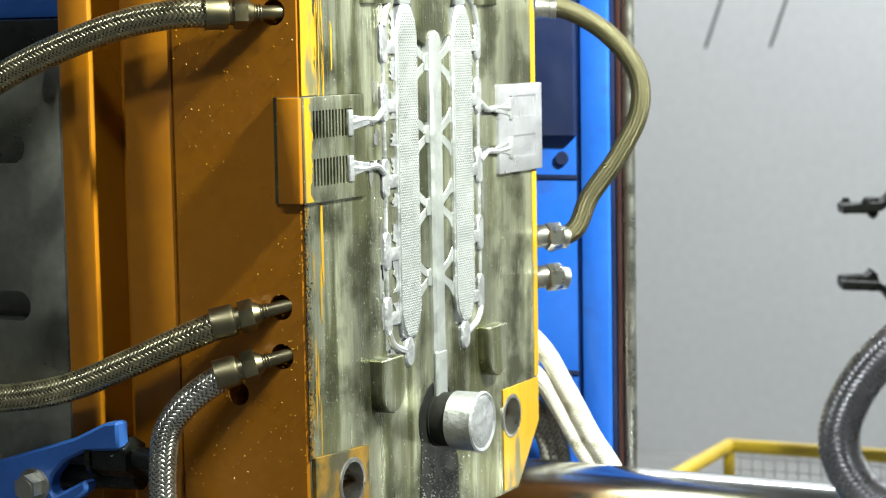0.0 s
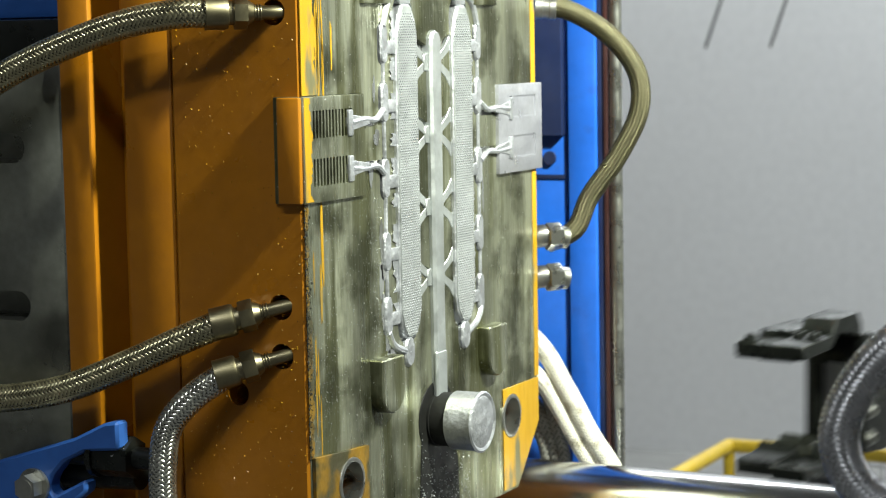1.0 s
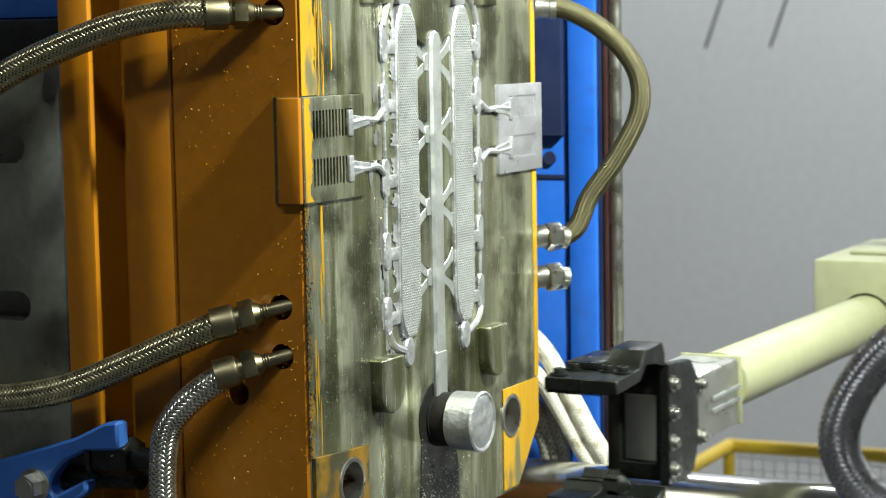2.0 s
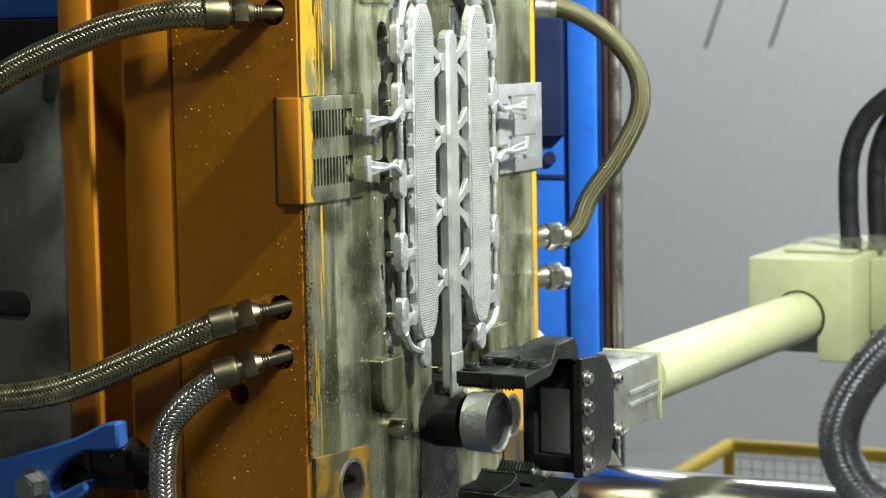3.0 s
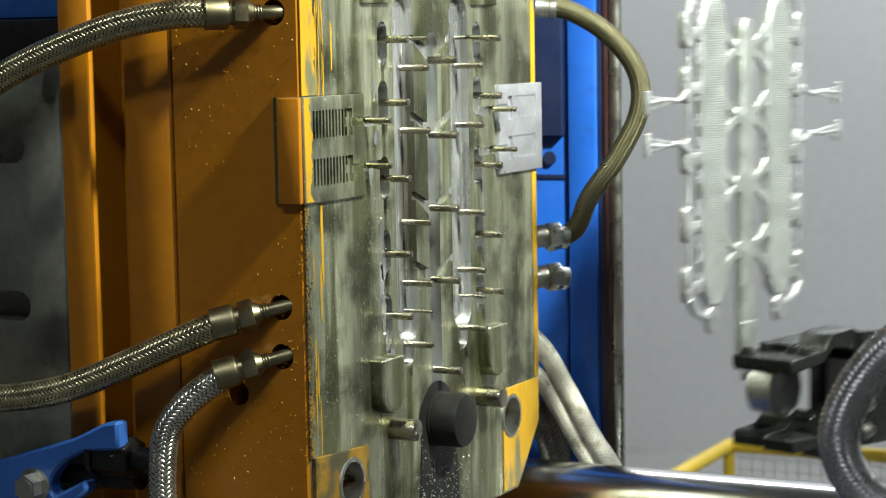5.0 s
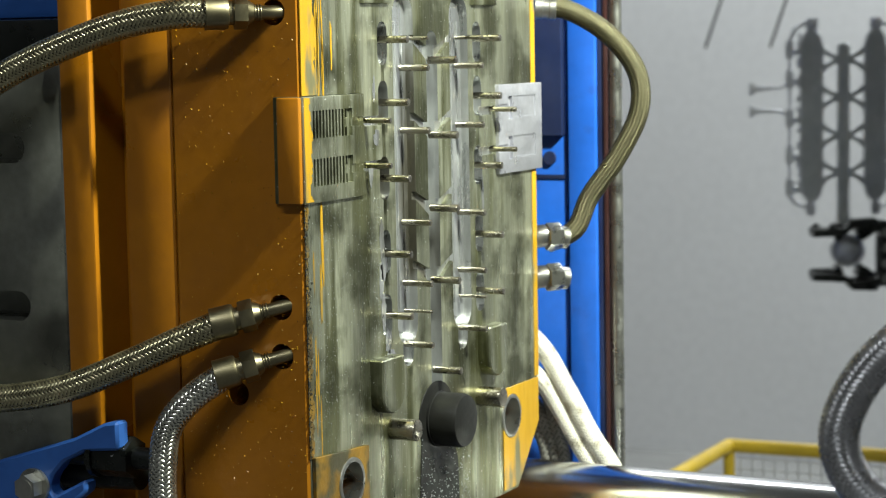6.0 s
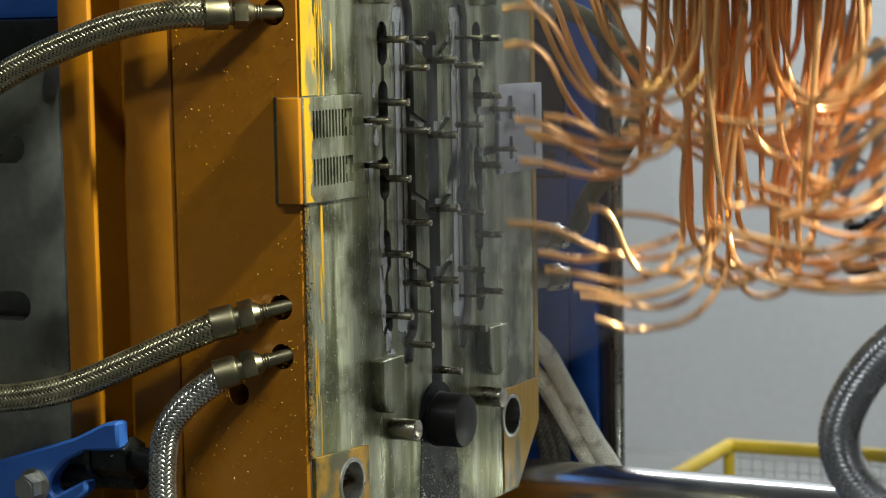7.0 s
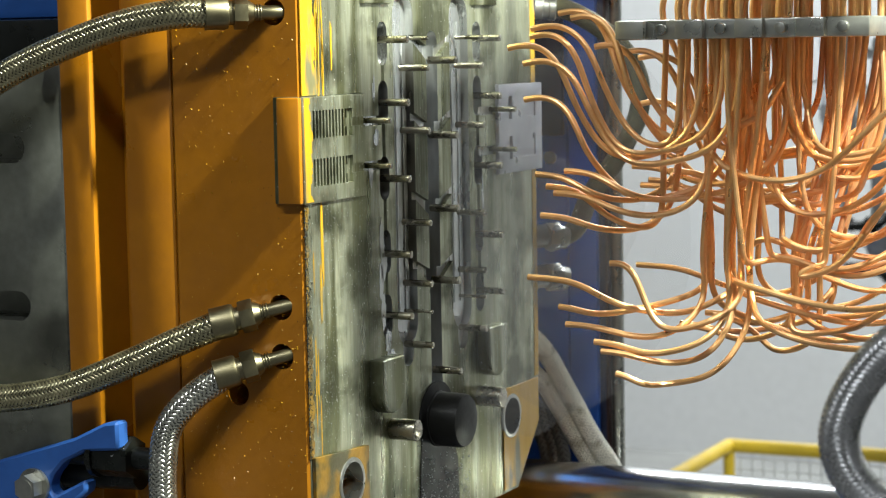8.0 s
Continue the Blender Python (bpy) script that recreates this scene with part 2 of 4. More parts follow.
# ---- the hall ----
def hall():
    thing("floor", box(B(), -3.5, 5.5, -4.5, 6.0, -0.4, -0.25), FLOOR, "grey concrete workshop floor", "floor", kind="structure")
    for name, b, m, words in (("wall_north", (-3.5, 5.5, 5.8, 6.0, -0.25, 4.6), WALL, "plain light grey workshop wall"), ("wall_south", (-3.5, 5.5, -4.5, -4.3, -0.25, 4.6), WALL_LOW_BOUNCE, "plain unseen workshop wall, coloured dark to cut bounce light"),
                              ("wall_west", (-3.5, -3.3, -4.3, 5.8, -0.25, 4.6), WALL_LOW_BOUNCE, "plain unseen workshop wall, coloured dark to cut bounce light"), ("wall_east", (5.3, 5.5, -4.3, 5.8, -0.25, 4.6), WALL_LOW_BOUNCE, "plain unseen workshop wall, coloured dark to cut bounce light")):
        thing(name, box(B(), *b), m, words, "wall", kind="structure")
    thing("ceiling", box(B(), -3.5, 5.5, -4.5, 6.0, 4.6, 4.75), WALL_LOW_BOUNCE, "plain unseen workshop ceiling, coloured dark to cut bounce light", "ceiling", kind="structure")


hall()

# ---- the moving die ----
MID = 0.278
PIN_ROWS = (1.371, 1.305, 1.207, 1.142)
POCKETS = (1.397, 1.336, 1.257, 1.180, 1.112)


def die():
    root = holder("moving_die", (0, 0, 0.80), "ochre-painted moving half of a steel die, bolted to its platen", "casting die")

    def add(name, bm, mat, label=""):
        bmesh.ops.translate(bm, verts=bm.verts, vec=(0, 0, -0.80))
        return part(name, bm, mat, root, label)

    top = 1.62
    # painted carrier block and the back plates
    cuts = []
    for hx, hz, hr in ((-0.028, 1.429, 0.0128), (-0.028, 1.141, 0.0128), (-0.028, 1.092, 0.0128), (-0.080, 1.052, 0.012)):
        cuts.append(rod(B(), (hx, -0.03, hz), (hx, 0.045, hz), hr))
    for s in (-1, 1):
        cuts.append(rod(B(), (-0.12, MID + (0.190 if s > 0 else -0.203), 0.953), (0.02, MID + (0.190 if s > 0 else -0.203), 0.953), 0.0255, seg=32))
    cuts.append(box(B(), -0.0305, 0.05, 0.0025, 0.5475, 0.70, 1.70))
    low = [(0.0, 0.86), (0.49, 0.86), (0.55, 0.93), (0.55, top), (0.0, top)]
    block = carve(prism(B(), low, "x", -0.150, 0.0, 0.003), cuts)
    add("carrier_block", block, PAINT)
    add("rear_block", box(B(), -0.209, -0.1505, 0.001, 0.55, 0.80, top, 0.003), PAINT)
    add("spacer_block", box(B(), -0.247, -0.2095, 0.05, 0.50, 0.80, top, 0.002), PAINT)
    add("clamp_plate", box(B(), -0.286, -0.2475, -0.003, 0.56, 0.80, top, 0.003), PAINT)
    # steel face with its cavities
    cut = []
    for s in (-1, 1):
        y = MID + s * 0.066
        cut.append(prism(B(), capsule(y, 1.262, 0.046, 0.375), "x", -0.009, 0.02))
        for z in POCKETS:
            cut.append(prism(B(), capsule(MID + s * 0.112, z, 0.021, 0.046), "x", -0.021, 0.02))
        cut.append(box(B(), -0.003, 0.02, MID + s * 0.112 - 0.0035, MID + s * 0.112 + 0.0035, 1.11, 1.39))
        for z in (1.318, 1.272):
            cut.append(box(B(), -0.003, 0.02, *sorted((MID + s * 0.118, MID + s * 0.1585)), z - 0.005, z + 0.005))
        cut.append(prism(B(), capsule(y, 1.070, 0.024, 0.036), "x", -0.006, 0.02))
        cut.append(rod(B(), (-0.05, MID + (0.190 if s > 0 else -0.203), 0.953), (0.02, MID + (0.190 if s > 0 else -0.203), 0.953), 0.0255, seg=32))
        cut.append(box(B(), -0.05, 0.02, *sorted((MID + s * 0.160, MID + s * 0.30)), 1.2425, 1.3475))
    cut.append(prism(B(), capsule(MID, 1.20, 0.026, 0.42), "x", -0.017, 0.02))
    for z in (1.385, 1.302, 1.217, 1.142):
        for s in (-1, 1):
            cut.append(prism(B(), [(MID + s * 0.010, z - 0.008), (MID + s * 0.010, z + 0.008), (MID + s * 0.046, z + 0.022), (MID + s * 0.046, z + 0.014)], "x", -0.0045, 0.02))
    for hz in (1.429, 1.141, 1.092):
        cut.append(rod(B(), (-0.028, -0.03, hz), (-0.028, 0.045, hz), 0.0131))
    face = carve(prism(B(), [(0.003, 0.862), (0.487, 0.862), (0.547, 0.932), (0.547, top), (0.003, top)], "x", -0.0300, 0.0006, 0.001), cut)
    face.faces.ensure_lookup_table()
    for f in face.faces:
        c = f.calc_center_median()
        f.material_index = 1 if -0.022 < c.x < -0.002 and 0.13 < c.y < 0.43 and 1.0 < c.z < 1.47 else 0
    add("cavity_face", face, [DIE_STEEL, CAVITY], "oily scratched steel die face with cavities")
    # cores that stand in the bar cavities, and their thin walls
    for s in (-1, 1):
        y = MID + s * 0.066
        add("cavity_core", prism(B(), capsule(y, 1.262, 0.037, 0.350), "x", -0.0089, -0.0060, 0.0012), CAVITY, "polished steel core in the cavity")
        for d in (-0.0075, 0.0075):
            add("core_rib", box(B(), -0.0061, -0.0046, y + d - 0.0012, y + d + 0.0012, 1.105, 1.42, 0.0005), CAVITY)
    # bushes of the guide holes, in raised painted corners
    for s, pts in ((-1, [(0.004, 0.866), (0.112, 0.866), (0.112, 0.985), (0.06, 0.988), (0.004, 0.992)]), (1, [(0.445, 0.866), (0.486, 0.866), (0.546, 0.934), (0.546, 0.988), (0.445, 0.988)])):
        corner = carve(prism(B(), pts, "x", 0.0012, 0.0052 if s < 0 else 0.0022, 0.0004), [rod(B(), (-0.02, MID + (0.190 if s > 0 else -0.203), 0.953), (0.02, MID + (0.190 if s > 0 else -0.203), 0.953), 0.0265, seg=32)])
        add("painted_corner", corner, GRIMY_DIM if s < 0 else LIT_YELLOW, "grimy yellow corner pad, dimmer light also put into its colour" if s < 0 else "yellow painted corner pad")
        ring = carve(rod(B(), (-0.03, MID + (0.190 if s > 0 else -0.203), 0.953), (0.0065 if s < 0 else 0.003, MID + (0.190 if s > 0 else -0.203), 0.953), 0.0262, seg=40, bevel=0.001), [rod(B(), (-0.05, MID + (0.190 if s > 0 else -0.203), 0.953), (0.03, MID + (0.190 if s > 0 else -0.203), 0.953), 0.0215, seg=40)])
        add("guide_bush", ring, STEEL, "turned steel guide bush")
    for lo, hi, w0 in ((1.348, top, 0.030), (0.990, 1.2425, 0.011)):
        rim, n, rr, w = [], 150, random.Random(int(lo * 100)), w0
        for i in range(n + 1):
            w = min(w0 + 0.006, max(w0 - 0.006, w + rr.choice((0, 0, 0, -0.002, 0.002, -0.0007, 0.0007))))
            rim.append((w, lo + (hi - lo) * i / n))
        add("painted_rim", prism(B(), [(0.001, hi), (0.001, lo)] + rim, "x", 0.0002, 0.0012), LIT_YELLOW if w0 > 0.02 else GRIMY_DIM, "chipped yellow paint along the die's edge")
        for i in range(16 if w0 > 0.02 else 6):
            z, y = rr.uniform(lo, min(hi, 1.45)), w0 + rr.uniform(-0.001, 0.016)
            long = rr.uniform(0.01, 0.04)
            add("paint_smear", prism(B(), [(y, z - long), (y + 0.0008, z - long * 0.3), (y + 0.0005, z + long), (y - 0.0012, z + long * 0.6), (y - 0.001, z - long * 0.5)], "x", 0.0002, 0.0009), LIT_YELLOW)
    add("painted_rim", prism(B(), [(0.538, 0.99), (0.5495, 0.99), (0.5495, top), (0.538, top)], "x", 0.0002, 0.0012), LIT_YELLOW)
    flakes = random.Random(7)

    def flake(y, z, w, h, x0, mat, name, words):
        """A thin ragged patch on the face."""
        n, pts = 18, []
        for i in range(n):
            a = 2 * math.pi * i / n
            k = flakes.uniform(0.65, 1.1)
            pts.append((y + w / 2 * k * math.cos(a), z + h / 2 * k * math.sin(a)))
        add(name, prism(B(), pts, "x", x0, x0 + 0.0007), mat, words)

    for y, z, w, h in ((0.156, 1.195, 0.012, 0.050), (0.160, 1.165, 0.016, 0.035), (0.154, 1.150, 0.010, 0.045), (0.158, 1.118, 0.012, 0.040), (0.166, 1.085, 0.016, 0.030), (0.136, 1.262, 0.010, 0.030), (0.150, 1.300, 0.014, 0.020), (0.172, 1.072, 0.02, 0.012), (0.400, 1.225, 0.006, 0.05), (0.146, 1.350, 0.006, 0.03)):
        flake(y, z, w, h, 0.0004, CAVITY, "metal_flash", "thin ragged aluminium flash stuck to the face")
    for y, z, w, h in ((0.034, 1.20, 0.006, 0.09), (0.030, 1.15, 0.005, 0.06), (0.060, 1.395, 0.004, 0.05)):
        flake(y, z, w, h, 0.0003, LIT_YELLOW, "paint_smear", "smear of yellow paint")
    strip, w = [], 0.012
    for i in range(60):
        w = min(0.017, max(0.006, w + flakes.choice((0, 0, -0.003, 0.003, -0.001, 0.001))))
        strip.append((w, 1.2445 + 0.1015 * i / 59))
    add("painted_rim", prism(B(), [(-0.003, 1.346), (-0.003, 1.2445)] + strip, "x", 0.0050, 0.0057), LIT_YELLOW)
    # chill vent inserts
    for s in (-1, 1):
        ys = sorted((MID + s * 0.1602, MID + s * 0.282))
        vent = []
        for z0 in (1.306, 1.259):
            if s > 0:
                vent.append(box(B(), 0.0040, 0.02, MID + 0.200, MID + 0.262, z0 + 0.002, z0 + 0.027))
            for i in range(11 if s < 0 else 0):
                y = MID + s * (0.1995 + 0.0063 * i)
                vent.append(box(B(), -0.001, 0.02, y - 0.0018, y + 0.0018, z0, z0 + 0.027))
            vent.append(box(B(), 0.0035, 0.02, *sorted((MID + s * 0.15, MID + s * 0.198)), z0 + 0.009, z0 + 0.018))
            vent.append(box(B(), 0.0015, 0.02, *sorted((MID + s * 0.186, MID + s * 0.197)), z0, z0 + 0.027))
        body = carve(box(B(), -0.029, 0.0052, *ys, 1.243, 1.347, 0.001), vent)
        add("vent_insert", body, DIE_STEEL if s < 0 else FILM_GLEAM, "steel chill vent insert with fine grooves" if s < 0 else "chill vent insert filmed over, its pale reflection put into the colour")
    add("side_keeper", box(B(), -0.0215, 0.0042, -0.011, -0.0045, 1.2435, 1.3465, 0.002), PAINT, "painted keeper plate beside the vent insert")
    # heel blocks
    for s in (-1, 1):
        y = MID + s * 0.128
        pts = [(y - 0.024, 1.071), (y + 0.024, 1.071)]
        for i in range(9):
            a = math.pi * i / 8
            pts.append((y + 0.024 * math.cos(a), 1.034 - 0.022 * math.sin(a)))
        add("locating_block", prism(B(), pts, "x", -0.002, 0.016, 0.0015), DIE_STEEL, "raised rounded steel locating block")
        add("upper_stop", box(B(), -0.002, 0.006, y - 0.03, y + 0.03, 1.438, 1.50, 0.002), DIE_STEEL)
    grit = random.Random(21)

    def crumbs(name, n, spot, mat, words):
        verts, faces = [], []
        for _ in range(n):
            c, r = spot()
            k = len(verts)
            q = Euler((grit.uniform(0, 6), grit.uniform(0, 6), grit.uniform(0, 6))).to_matrix()
            for v in ((1, 0, 0), (-1, 0, 0), (0, 0.7, 0), (0, -0.7, 0), (0, 0, 0.5), (0, 0, -0.5)):
                verts.append(tuple(Vector(c) + q @ Vector(v) * r))
            faces += [(k + a, k + b, k + d) for a, b, d in ((0, 2, 4), (2, 1, 4), (1, 3, 4), (3, 0, 4), (2, 0, 5), (1, 2, 5), (3, 1, 5), (0, 3, 5))]
        bm = B()
        me = bpy.data.meshes.new("crumbs")
        me.from_pydata(verts, [], faces)
        bm.from_mesh(me)
        bpy.data.meshes.remove(me)
        tagged(add(name, bm, mat, words), kind="stuff")

    crumbs("metal_grit", 300, lambda: ((-grit.uniform(0.0, 0.15) ** 1.0, -0.0003, grit.uniform(0.93, 1.44)), grit.uniform(0.0004, 0.0013)), LIT_YELLOW, "paint crumbs stuck on the side")
    crumbs("dark_grit", 620, lambda: ((0.0010, abs(grit.gauss(0.0, 0.0035)), grit.uniform(0.99, 1.24)), grit.uniform(0.0006, 0.0018)), SOOT, "black crumbs caked along the die's edge")
    crumbs("dark_grit", 60, lambda: ((-grit.uniform(0.0, 0.05), -0.0003, grit.uniform(0.95, 1.44)), grit.uniform(0.0004, 0.0009)), SOOT, "black crumbs stuck on the side")
    crumbs("metal_grit", 1300, lambda: ((0.0008, grit.choice((abs(grit.gauss(0.04, 0.018)), grit.uniform(0.01, 0.16), grit.gauss(0.148, 0.008))), grit.uniform(1.0, 1.24)), grit.uniform(0.00025, 0.0007)), ALU_DULL, "metal crumbs stuck on the face")
    crumbs("metal_grit", 420, lambda: ((0.0032, grit.uniform(0.22, 0.35), 0.865 + abs(grit.gauss(0, 0.045))), grit.uniform(0.0004, 0.0015)), ALU_DULL, "wet metal crumbs under the sprue core")
    # sprue core
    core = lathe(B(), (-0.002, MID, 0.983), (1, 0, 0), [(0.031, 0.0), (0.031, 0.006), (0.0300, 0.0065), (0.0298, 0.033), (0.0282, 0.0372), (0.020, 0.0392), (0.008, 0.040)], 40)
    add("sprue_core", core, SOOT, "sooty round sprue core")
    round_top = [(MID - 0.004 + 0.043 * math.cos(a * math.pi / 12), 0.985 + 0.041 * math.sin(a * math.pi / 12)) for a in range(-2, 15)]
    pad = prism(B(), [(MID - 0.050, 0.866), (MID + 0.050, 0.866), (MID + 0.046, 0.93)] + round_top, "x", 0.0008, 0.0016, 0.0003)
    add("soot_pad", pad, SOOT, "soot-blackened steel under the sprue core")


die()


# ---- ejector pins, all on one plate behind the die ----
def ejectors():
    root = holder("ejector_set", (0, 0, 1.2), "bare steel ejector pins standing out of the die face", "ejector pins")

    def pin(y, z, r, name="ejector_pin"):
        part(name, rod(B(), (-0.035, y, z - 1.2), (-0.0008, y, z - 1.2), r, seg=20, bevel=0.0004), PIN_STEEL, root)

    for s in (-1, 1):
        for z in PIN_ROWS:
            pin(MID + s * 0.066, z, 0.0036)
        for z in (1.401, 1.336, 1.257, 1.178, 1.113):
            pin(MID + s * 0.112, z, 0.0040)
        for z in (1.319, 1.273):
            pin(MID + s * 0.152, z, 0.0030)
        pin(MID + s * 0.066, 1.076, 0.0036)
        pin(MID + s * 0.066, 1.402, 0.0022)
        pin(MID + s * 0.066, 1.112, 0.0020)
        part("return_pin", rod(B(), (-0.045, MID + s * 0.106, -0.209), (-0.0004, MID + s * 0.106, -0.209), 0.0115, seg=28, bevel=0.0012), PIN_STEEL, root, "thick polished return pin")
    for z in (1.378, 1.297, 1.217, 1.138, 1.038):
        pin(MID, z, 0.0042)
    return root


EJECTORS = ejectors()


# ---- the casting ----
def casting():
    root = holder("aluminium_casting", (0.03, MID, 0.983), "fresh bright aluminium casting with runner, overflows and biscuit", "casting")

    def add(name, bm, mat=ALU, label=""):
        bmesh.ops.translate(bm, verts=bm.verts, vec=(-0.03, -MID, -0.983))
        return part(name, bm, mat, root, label)

    bis = lathe(B(), (0.022, MID, 0.983), (1, 0, 0), [(0.0005, 0.020), (0.010, 0.0195), (0.022, 0.0178), (0.0292, 0.012), (0.0302, 0.0), (0.0322, 0.001), (0.0326, 0.030), (0.0335, 0.0305), (0.0340, 0.033), (0.0318, 0.0345), (0.0300, 0.0338), (0.0285, 0.0330), (0.0275, 0.0336)], 48)
    add("biscuit", bis, ALU, "round thick biscuit of metal")
    run = prism(B(), capsule(MID, 1.211, 0.025, 0.40), "x", -0.008, 0.007, 0.003)
    prism(run, [(MID - 0.0125, 0.99), (MID + 0.0125, 0.99), (MID + 0.0125, 1.06), (MID - 0.0125, 1.06)], "x", 0.0009, 0.0078, 0.002)
    add("runner", run, ALU_DULL, "dull grey centre runner")
    for s in (-1, 1):
        y = MID + s * 0.066
        bar = [(y - 0.009, 1.083), (y + 0.009, 1.083), (y + 0.0190, 1.096), (y + 0.0235, 1.114), (y + 0.0235, 1.405), (y + 0.0185, 1.424), (y + 0.009, 1.438), (y - 0.009, 1.438), (y - 0.0185, 1.424), (y - 0.0235, 1.405), (y - 0.0235, 1.114), (y - 0.0190, 1.096)]
        add("bar", prism(B(), bar, "x", -0.006, 0.0050, 0.0012), ALU, "bright cast bar")
        mid_z = 1.2605
        inner = [(y + (a - y) * 0.94, mid_z + (b - mid_z) * 0.988) for a, b in bar]
        add("textured_face", prism(B(), inner, "x", 0.0046, 0.0062, 0.0004), ALU_DULL, "bar face between the studs")
        # fine staggered studs moulded all over the bar's face
        verts, faces = [], []
        for i in range(126):
            z = 1.088 + i * 0.00272
            reach = 0.0215 * min(1.0, 0.42 + (z - 1.086) / 0.040, 0.42 + (1.434 - z) / 0.042)
            for j in range(-5, 6):
                w = (j + 0.5 * (i % 2)) * 0.0050
                if abs(w) > reach:
                    continue
                k, tall = len(verts), 0.0007 + 0.0003 * noise.noise(Vector((z * 90, w * 90, s)))
                for r, x in ((1.0, 0.0061), (0.55, 0.0062 + tall)):
                    verts += [(x, y + w + r * 0.0018 * math.cos(a * math.pi / 2), z + r * 0.0011 * math.sin(a * math.pi / 2)) for a in range(4)]
                faces += [(k + a, k + (a + 1) % 4, k + 4 + (a + 1) % 4, k + 4 + a) for a in range(4)] + [(k + 4, k + 5, k + 6, k + 7)]
        me = bpy.data.meshes.new("studs")
        me.from_pydata(verts, [], faces)
        bm = B()
        bm.from_mesh(me)
        bpy.data.meshes.remove(me)
        tagged(add("stud_texture", bm, ALU_STUD, "fine moulded studs"), kind="stuff")
        # forked gates from the runner
        for z in (1.376, 1.298, 1.219, 1.142):
            gate = prism(B(), [(MID + s * 0.010, z - 0.010), (MID + s * 0.010, z + 0.010), (MID + s * 0.021, z + 0.009), (MID + s * 0.021, z - 0.009)], "x", -0.005, 0.0022, 0.0008)
            for k in (-1, 1):
                prism(gate, [(MID + s * 0.018, z - k * 0.001), (MID + s * 0.018, z + k * 0.0092), (MID + s * 0.032, z + k * 0.017), (MID + s * 0.0435, z + k * 0.029), (MID + s * 0.0435, z + k * 0.012), (MID + s * 0.030, z + k * 0.005)], "x", -0.004, 0.0012, 0.0006)
            add("gate", gate, ALU_DULL, "thin forked gate")
        for i, z in enumerate(POCKETS):
            lump = prism(B(), capsule(MID + s * 0.1115, z, 0.0150, 0.043, 4), "x", -0.0075, 0.0034, 0.0016)
            add("overflow", lump, ALU, "rough thick overflow lump")
            tab = box(B(), -0.002, 0.0036, *sorted((MID + s * 0.0875, MID + s * 0.106)), z - 0.011, z + 0.003, 0.0014)
            add("overflow_gate", tab)
        add("link_rod", rod(B(), (0.0005, MID + s * 0.112, 1.10), (0.0005, MID + s * 0.112, 1.40), 0.0027, seg=8))
        for z, d in ((1.3185, 1), (1.2725, -1)):
            vent = sweep(B(), glide([(0.002, MID + s * 0.116, z + d * 0.010), (0.003, MID + s * 0.134, z + d * 0.001), (0.0035, MID + s * 0.160, z + d * 0.002), (0.0048, MID + s * 0.188, z)], 6), 0.0034, 8)
            prism(vent, [(MID + s * 0.150, z - 0.003), (MID + s * 0.150, z + 0.003), (MID + s * 0.1875, z + 0.008), (MID + s * 0.1875, z - 0.008)], "x", 0.0042, 0.0062, 0.0006)
            box(vent, 0.0022, 0.0075, *sorted((MID + s * 0.1868, MID + s * 0.1962)), z - 0.0132, z + 0.0132, 0.0014)
            add("vent_flash", vent, ALU, "thin T-shaped vent sprue")
        foot = prism(B(), capsule(y + s * 0.002, 1.068, 0.021, 0.034, 4), "x", -0.004, 0.0045, 0.002)
        sweep(foot, glide([(0.001, MID + s * 0.112, 1.094), (0.001, MID + s * 0.100, 1.079), (0.001, y + s * 0.010, 1.070)], 5), 0.0042, 8)
        add("lower_overflow", foot)
        add("foot_neck", box(B(), -0.002, 0.003, y - 0.004, y + 0.006, 1.076, 1.086, 0.001))
        head = sweep(B(), glide([(0.001, MID + s * 0.112, 1.415), (0.001, MID + s * 0.10, 1.44), (0.001, y + s * 0.012, 1.452), (0.001, y, 1.452)], 5), 0.0042, 8)
        box(head, -0.003, 0.005, y - 0.012, y + 0.012, 1.438, 1.462, 0.002)
        add("upper_overflow", head)
        # ragged fins of flash between bar and overflows
        rag = random.Random(31 + s)
        z = 1.10
        while z < 1.40:
            tall = rag.uniform(0.012, 0.034)
            lo = [(MID + s * 0.088, z)] + [(MID + s * (0.0915 + rag.uniform(0, 0.009)), z + tall * i / 7) for i in range(8)] + [(MID + s * 0.088, z + tall)]
            add("flash_fin", prism(B(), lo, "x", 0.0012, 0.0019), ALU, "thin ragged fin of flash")
            z += tall + rag.uniform(0.004, 0.02)
    return root


CASTING = casting()


# ---- the take-out robot: wrist plate, jaws, tube and head ----
def bolt(name, parent, at, axis, r=0.0062, h=0.0062, mat=None):
    bm = lathe(B(), at, axis, [(r * 1.55, -0.0003), (r * 1.55, 0.0014), (r, 0.0014), (r, h), (r * 0.92, h + 0.0008), (r * 0.58, h + 0.0008), (r * 0.52, h - 0.0035)])
    return part(name, bm, mat or DARK_STEEL, parent)


